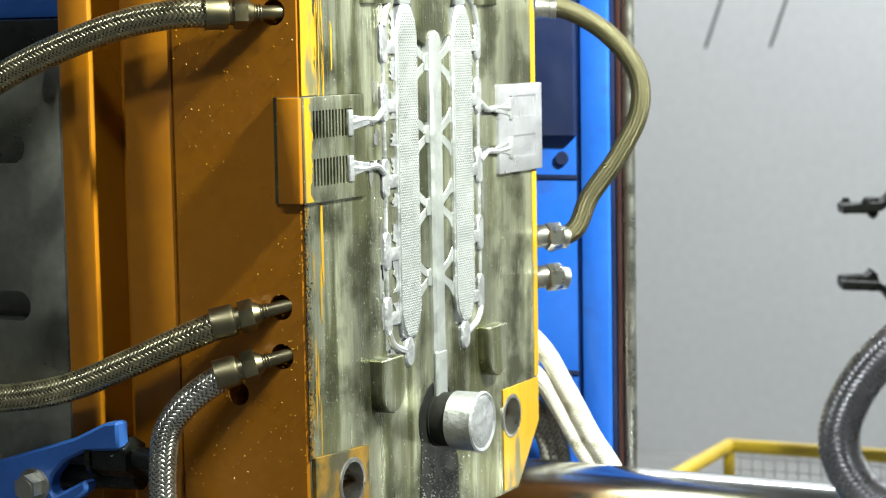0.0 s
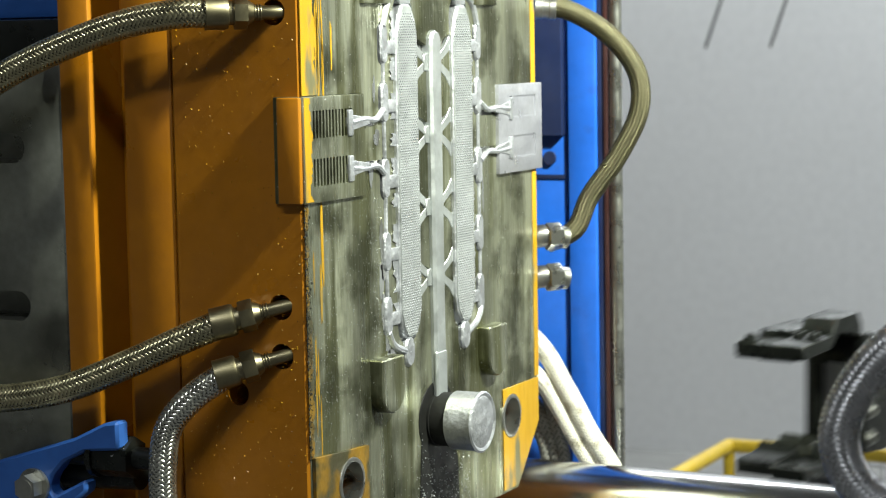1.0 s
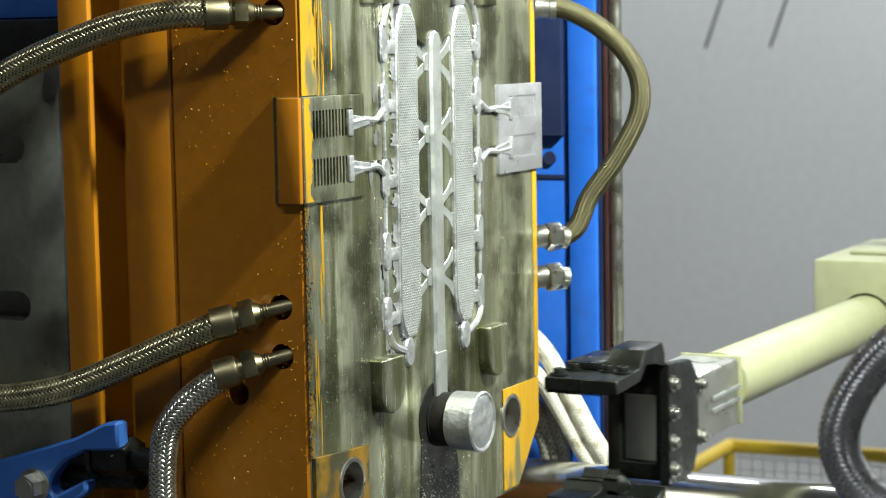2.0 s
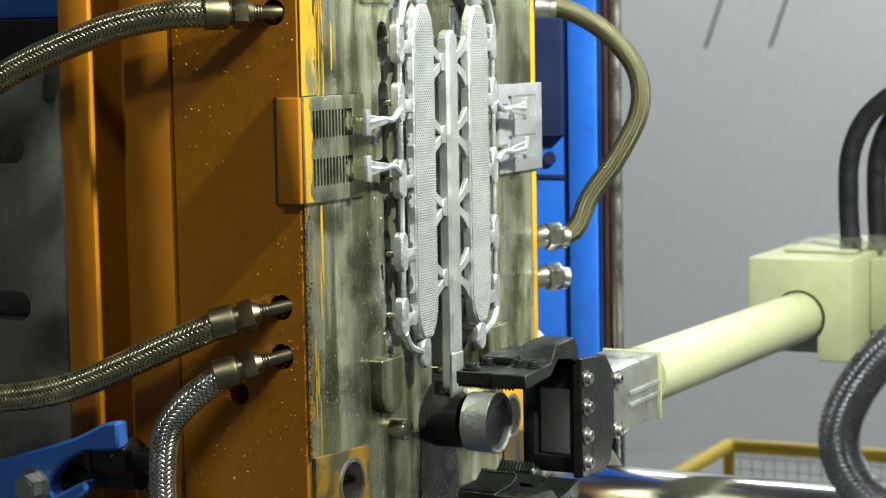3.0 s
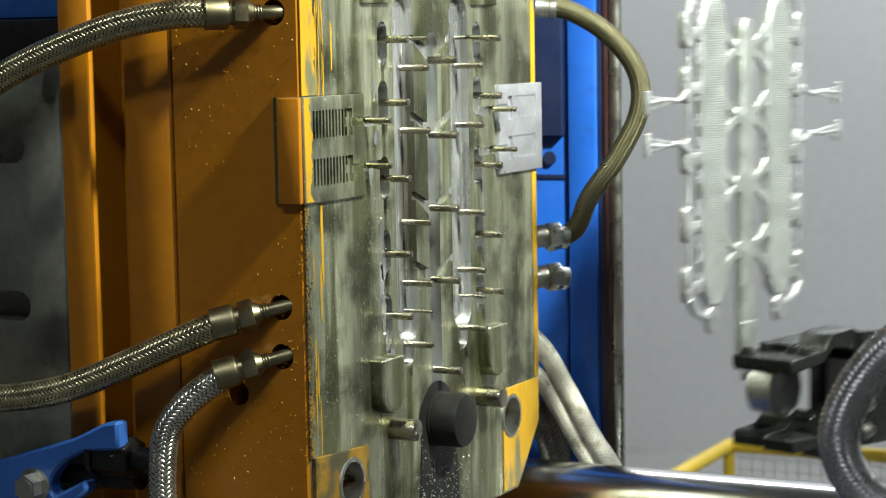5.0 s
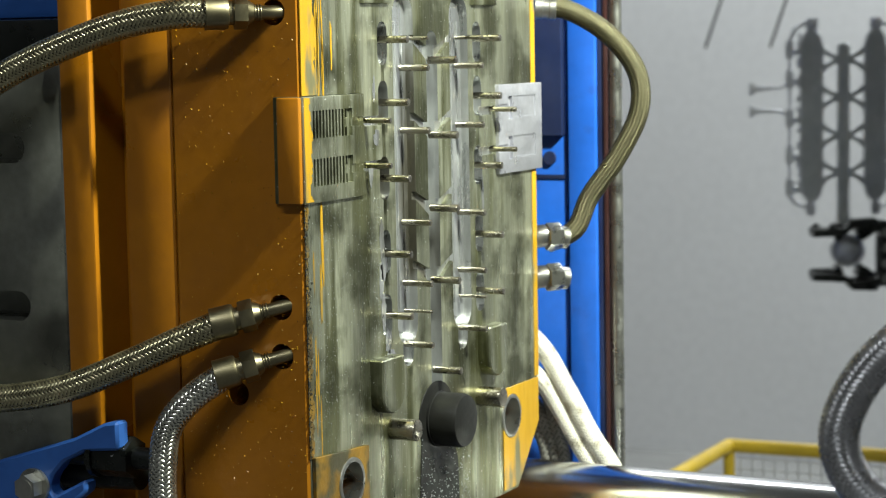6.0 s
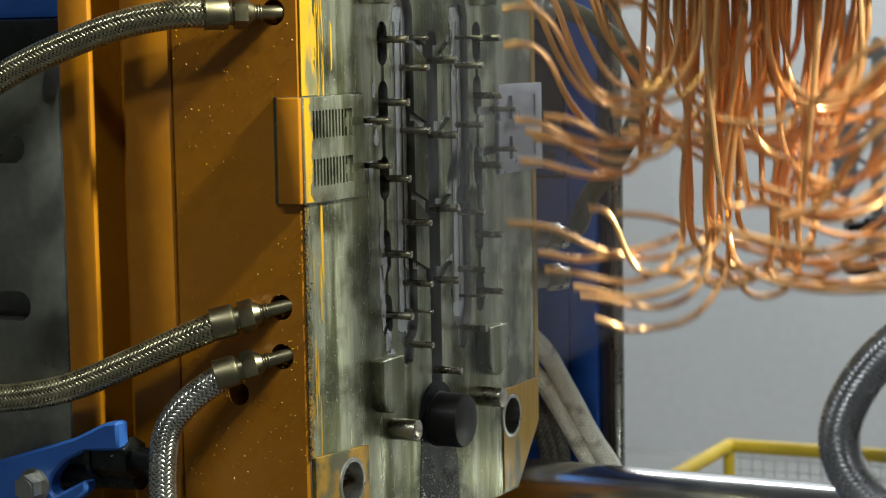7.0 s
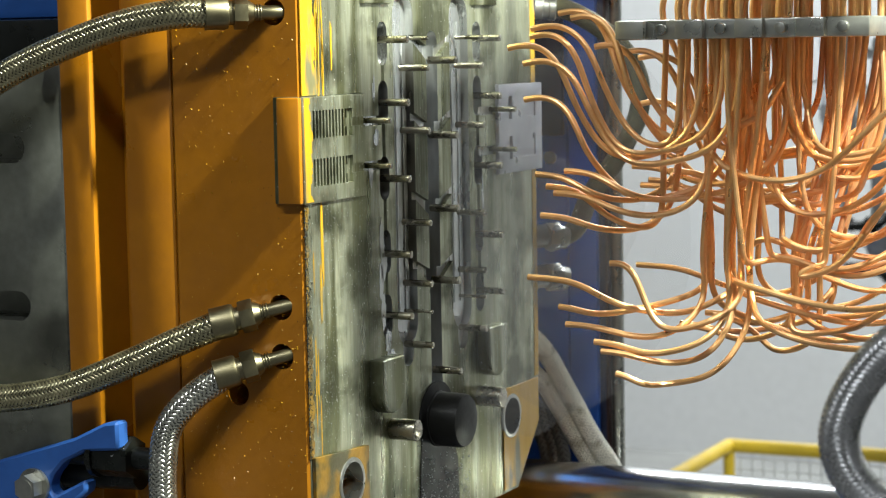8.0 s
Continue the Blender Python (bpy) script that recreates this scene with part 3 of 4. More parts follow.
def robot():
    root = holder("robot_gripper", (0.23, MID, 0.983), "black steel gripper on a cream robot arm", "robot gripper")
    c_plate = prism(B(), [(0.052, -0.064), (0.112, -0.068), (0.135, -0.060), (0.147, -0.030), (0.147, 0.040), (0.124, 0.064), (0.052, 0.070)], "x", 0.084, 0.095, 0.0015)
    part("wrist_plate", c_plate, DARK_STEEL, root, "black chamfered wrist plate")
    part("front_frame", carve(box(B(), 0.022, 0.0835, 0.056, 0.074, -0.060, 0.066, 0.0015), [box(B(), 0.036, 0.079, 0.0, 0.2, -0.042, 0.034)]), DARK_STEEL, root)
    part("front_panel", box(B(), 0.030, 0.0835, 0.0745, 0.080, -0.055, 0.055), PALE, root, "pale grey panel")
    part("wrist_body", box(B(), 0.015, 0.0835, 0.0805, 0.150, -0.052, 0.050, 0.002), DARK_STEEL, root)
    part("cylinder_body", box(B(), 0.018, 0.092, 0.1505, 0.300, -0.040, 0.040, 0.006), ALU_GREY, root, "bare aluminium pneumatic cylinder")
    part("end_cap", box(B(), 0.0175, 0.0935, 0.3005, 0.304, -0.0405, 0.041, 0.001), CREAM, root, "cream end cap")
    for z in (0.006, -0.008):
        part("cooling_rib", box(B(), 0.0922, 0.0945, 0.200, 0.296, z - 0.003, z + 0.003, 0.001), ALU_DULL, root)
    for y, z in ((0.064, 0.046), (0.064, 0.014), (0.064, -0.018), (0.064, -0.048)):
        bolt("socket_bolt", root, (0.0955, y, z), (1, 0, 0), mat=STEEL)
    for z in (0.030, -0.030):
        bolt("socket_bolt", root, (0.0925, 0.160, z), (1, 0, 0), mat=STEEL)
    jaws = []
    for s in (1, -1):
        jaw = new("jaw")
        jaw.parent = root
        jaw.empty_display_size = 0.03
        jaws.append(jaw)
        arm = prism(B(), [(y, s * z) for y, z in ((-0.084, 0.037), (-0.084, 0.052), (-0.018, 0.055), (-0.004, 0.072), (0.046, 0.074), (0.055, 0.060), (0.055, 0.045), (0.030, 0.052), (0.0, 0.056), (-0.020, 0.041))], "x", 0.044, 0.0835, 0.0012)
        part("jaw_arm", arm, DARK_STEEL, jaw)
        part("jaw_bridge", box(B(), 0.004, 0.0435, -0.030, 0.052, *sorted((s * 0.0525, s * 0.060)), 0.001), DARK_STEEL, jaw)
        near = [(-0.078, 0.0375), (-0.078, 0.051), (-0.020, 0.052), (-0.012, 0.045), (-0.018, 0.033), (-0.0245, 0.0270), (-0.036, 0.035)]
        back = [(0.058, 0.050), (0.020, 0.052), (0.012, 0.045), (0.018, 0.033), (0.0245, 0.0262), (0.034, 0.030), (0.050, 0.042)]
        for k, shape in ((-1, near), (1, back)):
            part("jaw_pad", prism(B(), [(y, s * z) for y, z in shape], "x", 0.000, 0.0435, 0.0008), DARK_STEEL, jaw)
            bm = B()
            for i in range(10):
                x = 0.002 + i * 0.0042
                prism(bm, [(k * 0.0175, s * 0.0345), (k * 0.0262, s * 0.0258), (k * 0.0242, s * 0.0236), (k * 0.0155, s * 0.0322)], "x", x, x + 0.0022)
                if k < 0:
                    prism(bm, [(-0.077, s * 0.0374), (-0.038, s * 0.0366), (-0.038, s * 0.0335), (-0.077, s * 0.0345)], "x", x, x + 0.0022)
            part("jaw_teeth", bm, DARK_STEEL, jaw)
        if s > 0:
            for x, y in ((0.014, -0.030), (0.012, -0.066), (0.056, -0.040), (0.074, -0.044)):
                bolt("socket_bolt", jaw, (x, y, 0.0520 if y < -0.05 or x < 0.02 else 0.0540), (0, 0, 1))
    part("arm_tube", rod(B(), (0.063, 0.3045, 0.007), (0.0755, 0.98, 0.0), 0.0365, seg=40), CREAM, root, "cream painted arm tube")
    head = carve(box(B(), -0.002, 0.156, 0.92, 1.25, -0.064, 0.088, 0.004), [rod(B(), (0.076, 0.8, 0.0), (0.076, 0.975, 0.0), 0.041, seg=40), box(B(), -0.05, 0.106, 0.8, 1.0, -0.2, -0.020)])
    part("arm_head", head, CREAM, root, "cream painted arm head casting")
    part("head_flange", box(B(), 0.1565, 0.36, 1.02, 1.25, -0.03, 0.080, 0.004), CREAM, root)
    part("lift_column", box(B(), 0.28, 0.355, 1.10, 1.245, 0.0805, 3.66, 0.006), CREAM, root)
    part("head_lid", box(B(), 0.03, 0.14, 1.00, 1.24, 0.0885, 0.094, 0.002), CREAM, root)
    for dx, dy in ((0.125, 1.03), (0.155, 1.08)):
        part("pneumatic_hose", sweep(B(), glide([(dx, dy, 0.10), (dx - 0.004, dy, 0.17), (dx, dy, 0.24), (dx + 0.03, dy, 0.30), (dx + 0.10, dy, 0.34), (dx + 0.25, dy, 0.35)], 8), 0.015, 12), RUBBER, root, "black rubber hose")
        part("hose_nipple", rod(B(), (dx, dy, 0.088), (dx, dy, 0.112), 0.017, seg=12), STEEL, root)
    return root, jaws


ROBOT, JAWS = robot()


# ---- the spray head ----
def sprayer():
    root = holder("spray_head", (0.50, MID, 1.40), "spray head with a bundle of bent copper tubes", "spray head")
    rng = random.Random(4)
    y0, y1 = -0.10, 0.12
    part("manifold", box(B(), -0.245, 0.009, y0, y1, -0.004, 0.015, 0.002), ALU_GREY, root, "grey metal tube holder plate")
    part("mast", box(B(), 0.02, 0.14, 0.30, 0.42, 0.5005, 3.2, 0.005), ALU_GREY, root, "grey lifting mast")
    # Unseen beam and block, added to keep the lamp off door and die.
    part("shade_beam", box(B(), -0.10, 0.26, 0.126, 0.56, 0.095, 0.5, 0.01), ALU_GREY, root, "grey beam, added unseen to shade the door")
    part("shade_block", box(B(), -0.075, 0.080, -0.235, 0.1255, 0.130, 0.36, 0.004), ALU_GREY, root, "grey block over the tubes, added unseen to shade the die")
    for i in range(4):
        x = -0.225 + i * 0.06
        part("clamp_block", box(B(), x - 0.014, x + 0.014, y0 - 0.010, y0 - 0.0005, -0.0035, 0.0145, 0.0015), ALU_GREY, root)
        part("clamp_screw", rod(B(), (x + 0.030, y0 - 0.007, 0.0055), (x + 0.030, y0 - 0.0005, 0.0055), 0.0055, seg=16, bevel=0.001), STEEL, root)

    def tube(sx, sy, tx, ty, tz, bx, bz):
        """Down from the plate, through the neck of the bundle if it hangs low, round the bottom of the bend and up to the tip."""
        s = -1 if tx < bx else 1
        dip, span = tz - bz, abs(tx - bx)
        mid = (sy + ty) / 2
        cx = min(0.07, max(-0.068, sx * 0.5 - 0.01))
        pts = [(cx, sy, 0.1295), (cx * 0.7 + sx * 0.3, sy, 0.095), (sx, sy, 0.045), (sx, sy, 0.0)]
        if bz < -0.21:
            nx = -0.128 + (sx + 0.12) * 0.55 + rng.uniform(-0.03, 0.03)
            pts += [(sx * 0.75 + nx * 0.25, sy, -0.09), (nx, sy * 0.8, -0.215), (nx, sy * 0.7, bz * 0.55 - 0.095), (nx * 0.72 + bx * 0.28, mid, bz + 0.012 + 0.05 * abs(nx - bx))]
        else:
            pts += [(sx + rng.uniform(-0.006, 0.006), sy, bz * 0.45), (sx + s * 0.004, sy, bz + 0.055), (sx * 0.70 + bx * 0.30, sy * 0.6 + mid * 0.4, bz + 0.016)]
        pts.append((bx, mid, bz))
        if dip > 0.05:
            pts += [(bx + s * span * 0.24, mid, bz + dip * 0.12), (bx + s * span * 0.42, ty, bz + dip * 0.48), (bx + s * span * 0.58, ty, tz - dip * 0.12), (bx + s * span * 0.78, ty, tz + 0.004), (tx, ty, tz)]
        else:
            pts += [(bx + s * span * 0.35, ty, bz + dip * 0.30), (bx + s * span * 0.66, ty, tz - dip * 0.10), (tx, ty, tz)]
        part("copper_tube", sweep(B(), settle(glide(pts, 9), 10), 0.0032, 10), COPPER, root)

    # thin mist between the nozzles and the die
    for px, py, pz, rx, ry, rz in ((-0.40, 0.10, -0.12, 0.09, 0.17, 0.17), (-0.38, 0.14, -0.22, 0.10, 0.20, 0.20), (-0.41, 0.06, -0.28, 0.08, 0.13, 0.15)):
        bm = B()
        bmesh.ops.create_icosphere(bm, subdivisions=4, radius=1.0)
        for v in bm.verts:
            k = 1 + 0.16 * noise.noise(v.co * 1.6 + Vector((px * 30, 0, 0)))
            v.co = Vector((px + v.co.x * rx * k, py + v.co.y * ry * k, pz + v.co.z * rz * k))
        part("mist_puff", bm, MIST, root, "thin white spray mist")

    # towards the moving die: tip, bottom of the bend and foot of each tube in front, row by row
    upper = ((-0.367, -0.010, -0.240, -0.122, -0.165), (-0.350, -0.026, -0.222, -0.128, -0.125), (-0.356, -0.063, -0.238, -0.166, -0.150), (-0.345, 0.009, -0.205, -0.112, -0.185),
             (-0.342, 0.001, -0.230, -0.118, -0.140), (-0.317, 0.024, -0.200, -0.105, -0.110), (-0.298, 0.019, -0.190, -0.120, -0.195), (-0.277, -0.010, -0.180, -0.100, -0.090))
    middle = ((-0.338, -0.138, -0.243, -0.166, -0.200), (-0.330, -0.151, -0.225, -0.195, -0.215), (-0.318, -0.157, -0.215, -0.180, -0.160), (-0.337, -0.181, -0.250, -0.197, -0.205), (-0.310, -0.135, -0.210, -0.165, -0.100))
    lower = ((-0.352, -0.245, -0.200, -0.280, -0.140), (-0.317, -0.274, -0.270, -0.282, -0.165), (-0.313, -0.293, -0.220, -0.303, -0.150), (-0.280, -0.309, -0.215, -0.318, -0.120),
             (-0.271, -0.318, -0.190, -0.328, -0.135), (-0.253, -0.339, -0.213, -0.353, -0.130), (-0.262, -0.228, -0.200, -0.295, -0.100))
    for row in (upper, middle, lower):
        for tx, tz, bx, bz, sx in row:
            tube(sx, rng.uniform(y0 + 0.012, y0 + 0.09), tx, -0.078 + rng.uniform(-0.01, 0.01), tz, bx, bz)
    # the same rows again behind them
    for k in range(15):
        tx, tz, bx, bz, sx = rng.choice((upper, upper, middle, lower))[k % 5]
        ty, dx = rng.uniform(0.0, 0.075), rng.uniform(0.035, 0.075)
        tube(min(0.0, sx + dx + rng.uniform(0.0, 0.06)), rng.uniform(0.0, y1 - 0.015), tx + dx, ty, tz * 0.96 + rng.uniform(-0.012, 0.012), bx + dx, bz * 0.96 + rng.uniform(-0.012, 0.008))
    # towards the fixed die
    for k in range(30):
        bz = -0.110 - 0.0074 * k + rng.uniform(-0.02, 0.02)
        bx = -0.075 + rng.uniform(-0.035, 0.055)
        sx = min(-0.004, bx - rng.uniform(0.04, 0.085)) if bz > -0.21 else rng.uniform(-0.18, -0.02)
        rise = rng.uniform(0.07, 0.13) if bz > -0.24 else rng.uniform(0.015, 0.06)
        tube(sx, rng.uniform(y0 + 0.012, y1 - 0.015), bx + rng.uniform(0.18, 0.24), (-0.085, -0.02, 0.05)[k % 3] + rng.uniform(-0.02, 0.02), bz + rise, bx, max(bz, -0.325))
    return root


SPRAYER = sprayer()


# ---- hoses and fittings on the die's side ----
def braided_hose(name, path, r, mat, label, fit=None, strands=16, pitch=0.078):
    root = holder(name, path[0], label, "hose", "braided hoses")
    o = Vector(path[0])
    line = glide([Vector(p) - o for p in path], 14)
    part("core", sweep(B(), line, r * 0.955, 20), CORE, root)
    me = braid(line, r, strands, pitch)
    me.materials.append(mat)
    me.shade_smooth()
    weave = tagged(new("braid", me), kind="stuff")
    weave.parent = root
    if not fit:
        for a, b in ((0, 1), (-1, -2)):
            e, d = Vector(path[a]) - o, (Vector(path[b]) - Vector(path[a])).normalized()
            part("ferrule", lathe(B(), e - d * 0.004, d, [(r * 0.9, 0.0), (r * 1.18, 0.001), (r * 1.18, 0.010), (r * 1.10, 0.011), (r * 1.10, 0.018), (r * 1.17, 0.019), (r * 1.17, 0.026), (r * 1.03, 0.027)], 24), STEEL, root, "crimped metal ferrule")
    if fit:
        hole, axis = Vector(fit) - o, (o - Vector(fit)).normalized()
        L = (o - Vector(fit)).length
        part("nipple", rod(B(), hole - axis * 0.012, hole + axis * (L * 0.36), 0.0068, seg=20, bevel=0.001), BRASS, root, "turned metal nipple")
        for k in (0.22, 0.27, 0.32):
            part("collar", rod(B(), hole + axis * (L * k), hole + axis * (L * (k + 0.03)), 0.0082, seg=20, bevel=0.0006), BRASS, root)
        part("cone", rod(B(), hole + axis * (L * 0.355), hole + axis * (L * 0.47), 0.0090, 0.0125, seg=20), BRASS, root)
        part("hex_nut", rod(B(), hole + axis * (L * 0.47), hole + axis * (L * 0.72), 0.0162, seg=6, bevel=0.0008), BRASS, root, "plated hexagon nut")
        part("neck", rod(B(), hole + axis * (L * 0.715), hole + axis * (L * 0.84), 0.0118, seg=20), BRASS, root)
        part("ferrule", lathe(B(), hole + axis * (L * 0.80), axis, [(0.011, 0.0), (r * 1.08, 0.001), (r * 1.15, 0.004), (r * 1.16, L * 0.20 + 0.010), (r * 1.18, L * 0.20 + 0.012), (r * 1.12, L * 0.20 + 0.0125), (r * 1.06, L * 0.20 + 0.006)], 28), BRASS, root, "smooth pressed metal ferrule")
    return root


braided_hose("braided_hose", [(-0.070, -0.034, 1.429), (-0.110, -0.046, 1.429), (-0.17, -0.05, 1.420), (-0.24, -0.052, 1.400), (-0.31, -0.055, 1.373), (-0.39, -0.06, 1.330), (-0.5, -0.07, 1.26)], 0.0140, BRAID, "steel-braided hose running to the die's side", (-0.028, 0.0, 1.429))
braided_hose("braided_hose", [(-0.076, -0.028, 1.128), (-0.120, -0.040, 1.109), (-0.18, -0.046, 1.083), (-0.25, -0.05, 1.056), (-0.32, -0.05, 1.041), (-0.40, -0.05, 1.035), (-0.52, -0.05, 1.04)], 0.0140, BRAID, "steel-braided hose running to the die's side", (-0.028, 0.0, 1.141))
braided_hose("braided_hose", [(-0.073, -0.030, 1.078), (-0.106, -0.046, 1.052), (-0.130, -0.052, 1.022), (-0.136, -0.055, 0.98), (-0.136, -0.055, 0.93), (-0.134, -0.055, 0.85)], 0.0135, BRAID_STEEL, "bright steel-braided hose hanging from the die's side", (-0.028, 0.0, 1.092))


# ---- platen, clamp, tie bar ----
def machine():
    slots = []
    for z in (1.295, 1.128):
        slots.append(prism(B(), [(-0.9, z - 0.016)] + [(-0.352 + 0.016 * math.sin(math.pi * i / 8), z - 0.016 * math.cos(math.pi * i / 8)) for i in range(9)] + [(-0.9, z + 0.016)], "y", -0.05, 0.06))
    platen = holder("moving_platen", (-0.5, 0.4, 0.55), "grey steel machine platen with rounded clamp slots", "platen")
    bm = carve(box(B(), -0.80, -0.2865, 0.0, 0.9, 0.55, 1.3825, 0.003), slots)
    bmesh.ops.translate(bm, verts=bm.verts, vec=(0.5, -0.4, -0.55))
    part("plate", bm, PLATEN, platen)
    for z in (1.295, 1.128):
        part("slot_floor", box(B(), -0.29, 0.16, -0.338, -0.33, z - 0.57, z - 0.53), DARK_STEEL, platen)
    thing("platen_carriage", box(B(), -0.86, -0.29, 0.03, 0.9, -0.25, 0.549, 0.01), BLUE_LEVER, "blue painted base under the platen", "machine base")
    # Added dark block that stands in for the shade of the gap here.
    thing("dark_gap_filler", box(B(), -0.90, -0.30, 0.02, 0.9, 1.3830, 1.4290, 0.004), DARK_STEEL, "dark block standing in for the shaded gap above the platen", "guide shoe")
    thing("machine_head", box(B(), -0.9, -0.33, 0.12, 0.9, 1.43, 1.70, 0.01), BLUE_LEVER, "blue painted machine casting above the platen", "machine casting")
    tie = holder("tie_bar", (0.4, 0.64, 0.7975), "polished chrome tie bar between the platens", "tie bar")
    part("bar", rod(B(), (-0.7, 0.02, 0.0), (0.66, 0.02, 0.0), 0.060, seg=64), CHROME, tie)


machine()


def fixed_side():
    plate = box(B(), 1.02, 1.30, -0.30, 0.90, -0.25, 1.75, 0.01)
    thing("fixed_platen", plate, PLATEN, "grey steel fixed machine platen", "platen")


fixed_side()


def clamp():
    root = holder("die_clamp", (-0.34, -0.05, 0.93), "blue clamp lever with a black threaded stud", "clamp")
    lever = prism(B(), [(-0.06, -0.12), (-0.06, 0.024), (0.004, 0.046), (0.10, 0.076), (0.138, 0.094), (0.154, 0.096), (0.154, 0.067), (0.113, 0.063), (0.085, 0.050), (0.070, 0.034), (0.066, 0.022), (0.072, 0.014), (0.112, 0.034), (0.113, 0.022), (0.085, 0.0), (0.07, -0.05), (0.05, -0.12)], "y", -0.010, 0.010, 0.003)
    part("lever", lever, BLUE_LEVER, root)
    part("washer", rod(B(), (0.049, -0.014, 0.023), (0.049, -0.0103, 0.023), 0.0185, seg=28), STEEL, root)
    part("hex_bolt", rod(B(), (0.049, -0.028, 0.023), (0.049, -0.0142, 0.023), 0.0138, seg=6), STEEL, root, "plated hexagon bolt")
    part("bolt_boss", rod(B(), (0.049, -0.0285, 0.023), (0.049, -0.0281, 0.023), 0.0095, seg=20), STEEL, root)
    part("stud", rod(B(), (0.075, 0.012, 0.055), (0.200, 0.018, 0.055), 0.0115, seg=24, bevel=0.001), DARK_STEEL, root, "black stud")
    part("nut", rod(B(), (0.118, 0.012, 0.056), (0.158, 0.014, 0.056), 0.0215, seg=6), DARK_STEEL, root, "black hexagon nut")
    part("nut_collar", rod(B(), (0.112, 0.012, 0.056), (0.1178, 0.012, 0.056), 0.0225, seg=24), DARK_STEEL, root)
    part("rear_stud", rod(B(), (0.06, 0.030, 0.03), (0.15, 0.034, 0.034), 0.016, seg=20), DARK_STEEL, root)
    part("pivot_post", box(B(), -0.058, 0.03, -0.006, 0.009, -1.18, -0.115, 0.003), BLUE_LEVER, root)


clamp()


# ---- beyond the die ----
def door():
    root = holder("guard_door", (0.0, 0.8, 0.4), "blue sliding guard door with a steel edge post", "guard door")
    part("panel", box(B(), -0.50, -0.066, 0.0, 0.03, -0.6, 1.2, 0.003), BLUE, root)
    part("edge_panel", box(B(), -0.062, -0.022, -0.006, 0.03, -0.6, 1.2, 0.003), BLUE, root)
    part("groove", box(B(), -0.0655, -0.0625, 0.010, 0.03, -0.6, 1.2), NAVY, root)
    part("seal", box(B(), -0.0215, -0.012, 0.0, 0.03, -0.6, 1.2, 0.001), NAVY, root)
    part("red_strip", box(B(), -0.0115, -0.0085, -0.002, 0.02, -0.6, 1.2), RED, root, "thin red strip")
    part("post", rod(B(), (0.001, 0.01, -0.6), (0.001, 0.01, 1.2), 0.0085, seg=20), STEEL, root, "round steel edge post")
    # Navy sheet painted in for the shade on the door's upper part.
    part("shade_sheet", box(B(), -0.50, -0.068, -0.012, -0.0005, 0.87, 1.2, 0.002), NAVY, root)
    for z in (0.815, 0.55):
        part("ledge", box(B(), -0.50, -0.068, -0.002, -0.0003, z - 0.0025, z + 0.0025), NAVY, root)
    for z in (0.84, 0.535):
        part("knob", rod(B(), (-0.090, -0.004, z), (-0.090, -0.0003, z), 0.009, seg=16), NAVY, root)
    return root


DOOR = door()

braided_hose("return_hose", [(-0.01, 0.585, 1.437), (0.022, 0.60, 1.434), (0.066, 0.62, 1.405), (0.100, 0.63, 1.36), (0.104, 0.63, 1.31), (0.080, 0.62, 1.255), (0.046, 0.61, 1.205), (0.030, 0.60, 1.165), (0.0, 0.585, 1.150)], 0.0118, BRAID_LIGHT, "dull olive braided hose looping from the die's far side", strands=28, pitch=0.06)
braided_hose("return_hose", [(-0.12, 0.555, 1.105), (-0.11, 0.64, 1.055), (-0.0785, 0.725, 1.000), (-0.0467, 0.745, 0.937), (-0.015, 0.75, 0.878), (0.0205, 0.755, 0.820), (0.040, 0.755, 0.74), (0.045, 0.755, 0.64)], 0.0122, BRAID_WHITE, "pale braided hose hanging behind the die")
braided_hose("return_hose", [(-0.13, 0.555, 1.060), (-0.12, 0.64, 1.010), (-0.083, 0.725, 0.957), (-0.059, 0.745, 0.913), (-0.031, 0.75, 0.862), (-0.0076, 0.755, 0.818), (0.006, 0.755, 0.74), (0.010, 0.755, 0.64)], 0.0115, BRAID_WHITE, "pale braided hose hanging behind the die")
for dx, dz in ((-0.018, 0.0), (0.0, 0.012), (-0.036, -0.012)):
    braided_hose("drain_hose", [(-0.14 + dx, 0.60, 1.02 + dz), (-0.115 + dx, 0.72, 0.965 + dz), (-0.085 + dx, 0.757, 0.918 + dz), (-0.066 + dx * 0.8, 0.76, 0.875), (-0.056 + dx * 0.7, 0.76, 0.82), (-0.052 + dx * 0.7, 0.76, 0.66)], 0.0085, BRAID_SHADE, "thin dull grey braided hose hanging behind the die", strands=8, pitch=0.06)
for z in (1.155, 1.105):
    f = holder("pipe_fitting", (0.0, 0.56, z), "plated elbow fitting on the die's far side", "pipe fitting", "fittings")
    part("elbow", sweep(B(), glide([(-0.02, 0.0, 0), (0.004, 0.01, 0.004), (0.022, 0.03, 0)], 6), 0.014, 16), STEEL, f)
    part("nut", rod(B(), (0.006, 0.006, 0.003), (0.018, 0.020, 0.003), 0.017, seg=6, bevel=0.001), STEEL, f)

braided_hose("large_hose", [(1.03, -0.20, 1.27), (0.90, -0.24, 1.262), (0.78, -0.25, 1.235), (0.69, -0.252, 1.205), (0.632, -0.253, 1.165), (0.603, -0.253, 1.112), (0.616, -0.253, 1.070), (0.66, -0.253, 1.048), (0.76, -0.25, 1.045), (0.90, -0.24, 1.06), (1.03, -0.20, 1.08)], 0.0148, BRAID_DARK, "thick grey braided hose in a loop", strands=16, pitch=0.066)


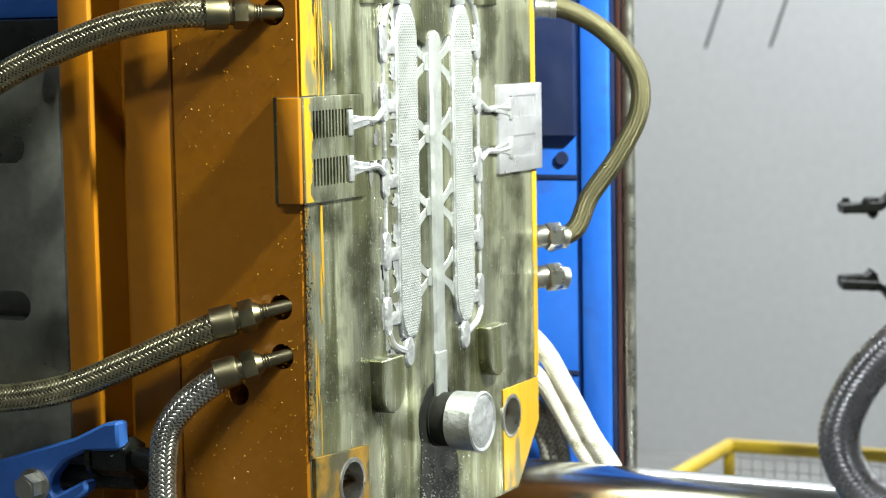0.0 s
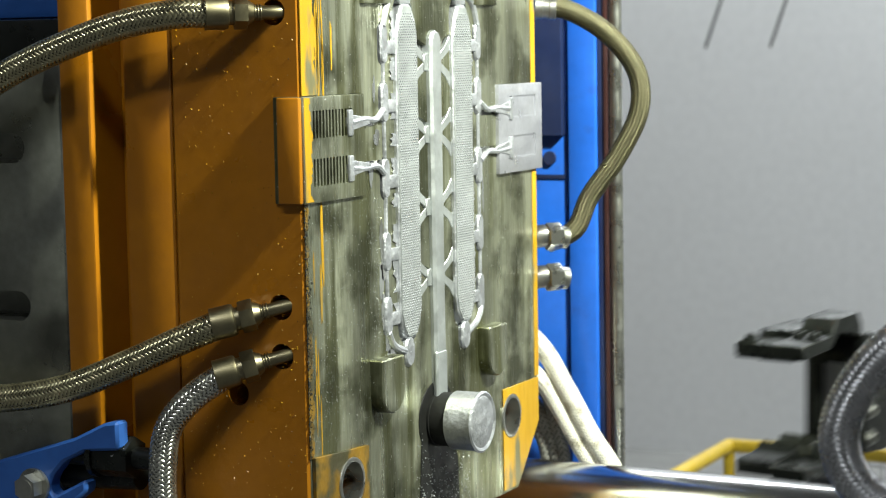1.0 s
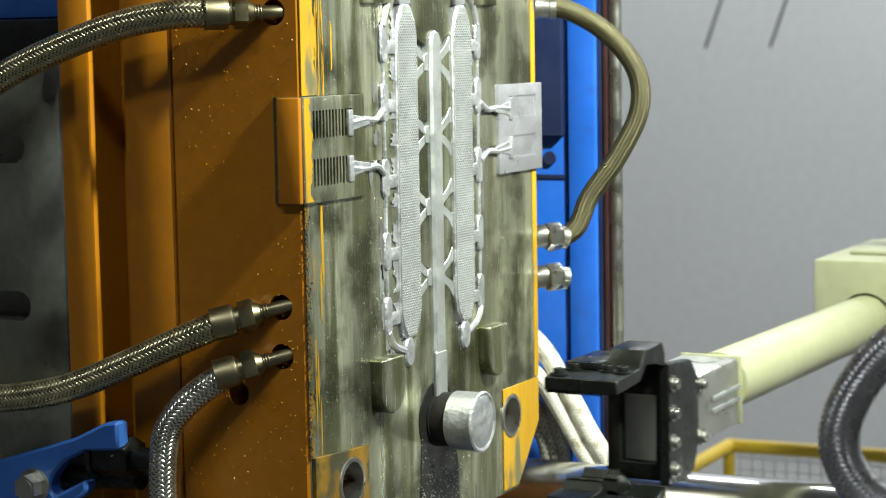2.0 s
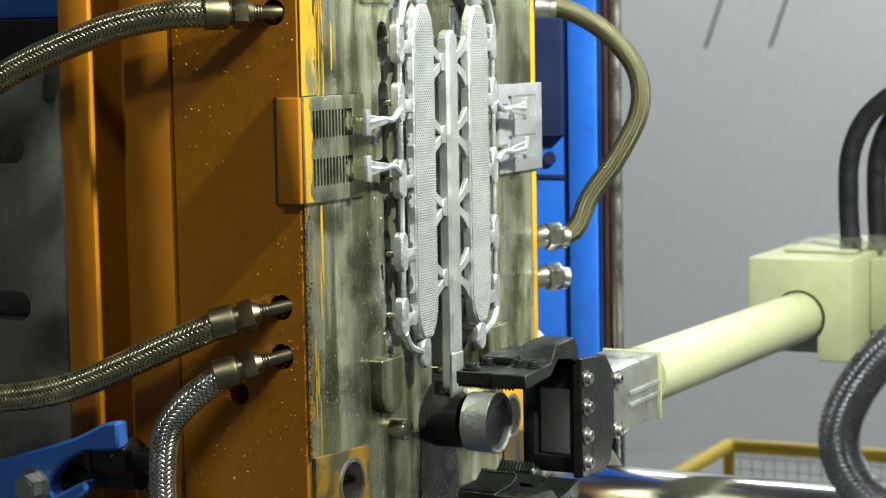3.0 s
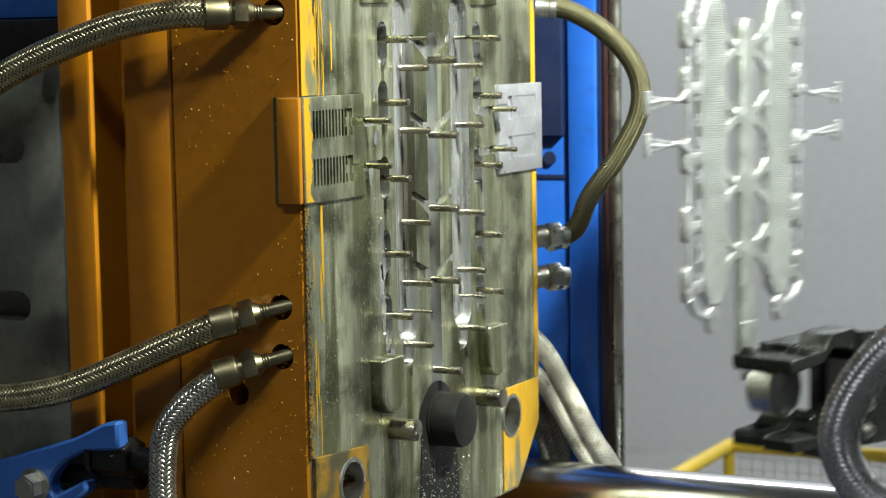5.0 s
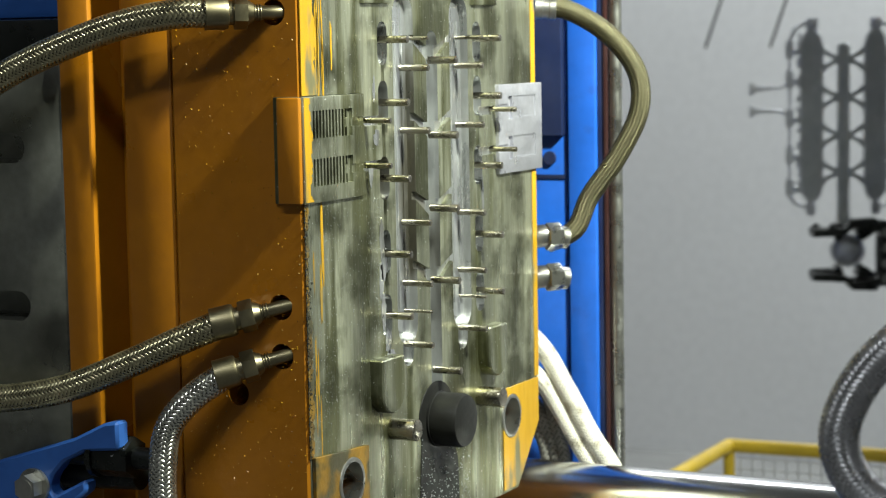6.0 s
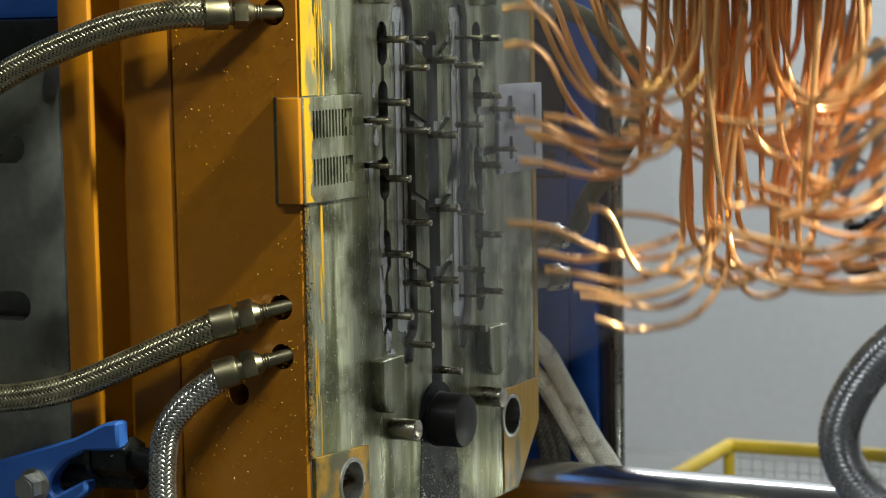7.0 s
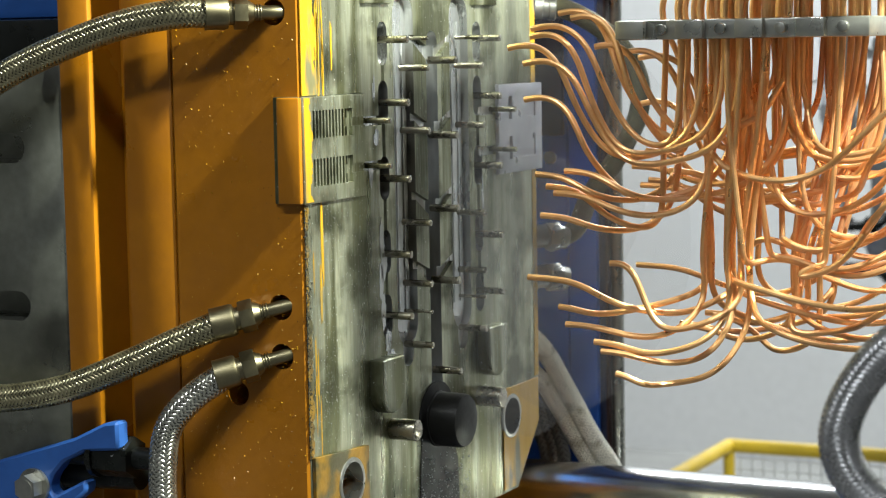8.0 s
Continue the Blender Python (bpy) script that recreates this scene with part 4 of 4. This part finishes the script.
def fence():
    root = holder("safety_fence", (-0.325, 2.224, -0.25), "low yellow tube fence with a wire mesh", "fence")
    h = 0.810
    part("rail", rod(B(), (0, 0, h), (2.4, 0.12, h), 0.0145, seg=12), FENCE, root)
    part("rail", rod(B(), (0, 0, h), (0, -0.9, h), 0.0145, seg=12), FENCE, root)
    part("post", rod(B(), (0, 0, 0), (0, 0, h), 0.012, seg=12), FENCE, root)
    bm = B()
    for i in range(1, 100):
        rod(bm, (i * 0.024, i * 0.0012, 0.3), (i * 0.024, i * 0.0012, h), 0.0012, seg=4)
    for i in range(1, 22):
        rod(bm, (0, 0, h - i * 0.024), (2.4, 0.12, h - i * 0.024), 0.0012, seg=4)
    part("mesh", bm, WIRE, root, "galvanised wire mesh")


fence()


for dx in (0.0, 0.195):
    c = holder("hanging_cable", (-0.964 + dx, 3.9, 1.366), "thin dark cable hanging slantwise before the wall", "cable", "hanging cables")
    part("strand", sweep(B(), [Vector((0.0, 0, 0)), Vector((0.05, 0, 0.14)), Vector((1.1, 0, 3.2))], 0.0045, 8), CABLE, c)


def motions():
    def slide(t, ob_at, dx, dy=0.0, dz=0.0):
        return (t, pose(ob_at[0] + dx, ob_at[1] + dy, ob_at[2] + dz))

    d0 = (0.0, 0.8, 0.4)
    walk(DOOR, [slide(0.0, d0, 0.018), slide(0.2, d0, 0.010), slide(0.5, d0, 0.0), slide(8.0, d0, 0.0)])
    e0 = (0, 0, 1.2)
    walk(EJECTORS, [slide(t, e0, x) for t, x in ((0, 0), (2.3, 0), (2.8, 0.015), (3.0, 0.020), (3.4, 0.030), (3.6, 0.0315), (8.0, 0.0315))])
    # gripper: far aside, swings in, closes on the biscuit, draws the casting off, swings out
    g = lambda x: pose(x, MID, 0.981)
    far = lambda x, y, z, turn: pose(x, y, z, 0, 0, turn)
    swing = [(0.0, far(0.112, 1.754, 1.04, -63)), (0.2, far(0.112, 1.754, 1.04, -63)), (0.4, far(0.075, 1.679, 1.037, -63)), (0.5, far(0.057, 1.558, 1.031, -62)), (0.6, far(0.053, 1.279, 1.025, -58)),
             (0.7, far(0.127, 1.102, 1.021, -50)), (0.8, far(0.275, 0.90, 1.005, -36)), (0.9, far(0.330, 0.66, 1.002, -22)), (1.0, far(0.326, 0.43, 1.004, -10)), (1.1, far(0.317, 0.29, 0.995, -2)), (1.2, g(0.278)), (1.3, g(0.255)), (1.4, g(0.243)), (1.5, g(0.232)), (1.7, g(0.213)),
             (2.1, g(0.135)), (2.5, g(0.068)), (2.8, g(0.055)), (3.0, g(0.056)), (3.5, g(0.060)),
             (3.6, g(0.068)), (3.7, g(0.090)), (3.8, g(0.118)), (4.0, g(0.171)), (4.2, g(0.203)), (4.4, g(0.221)), (4.5, g(0.224)), (4.7, g(0.226)), (5.0, far(0.290, 0.55, 0.99, -16)), (5.3, far(0.20, 1.20, 0.985, -42)), (5.6, far(-0.11, 2.06, 0.950, -60)), (5.8, far(-0.213, 2.357, 0.939, -63)), (6.0, far(-0.130, 2.400, 0.952, -63)),
             (6.2, far(-0.086, 2.424, 0.961, -63)), (6.5, far(-0.072, 2.431, 0.963, -63)), (7.0, far(-0.067, 2.433, 0.963, -63)), (8.0, far(-0.067, 2.433, 0.963, -63))]
    walk(ROBOT, swing)
    for jaw, s in zip(JAWS, (1, -1)):
        walk(jaw, [(t, pose(0.007, 0, s * d)) for t, d in ((0, 0.020), (3.0, 0.020), (3.2, 0.010), (3.4, 0.0), (8.0, 0.0))])
    c0 = (0.03, MID, 0.983)
    hold = Matrix.Translation((0.001, 0, 0.002))
    walk(CASTING, [slide(t, c0, x) for t, x in ((0, 0), (2.3, 0), (2.8, 0.015), (3.0, 0.020), (3.4, 0.030))] + [(t, m @ hold) for t, m in swing if t >= 3.5])
    s0 = (0.50, MID, 1.40)
    walk(SPRAYER, [slide(t, s0, x, 0, z) for t, x, z in ((0, -0.06, 0.9), (5.9, -0.06, 0.9), (6.2, -0.06, 0.86), (6.3, -0.06, 0.72), (6.4, -0.055, 0.40), (6.5, -0.05, 0.205), (6.6, -0.05, 0.176), (6.8, -0.048, 0.170), (6.9, -0.034, 0.120), (7.0, -0.022, 0.055), (7.1, -0.012, 0.026), (7.2, -0.004, 0.006), (7.4, 0.004, -0.004), (7.6, 0.003, -0.004), (8.0, 0.0, 0.0))])


motions()
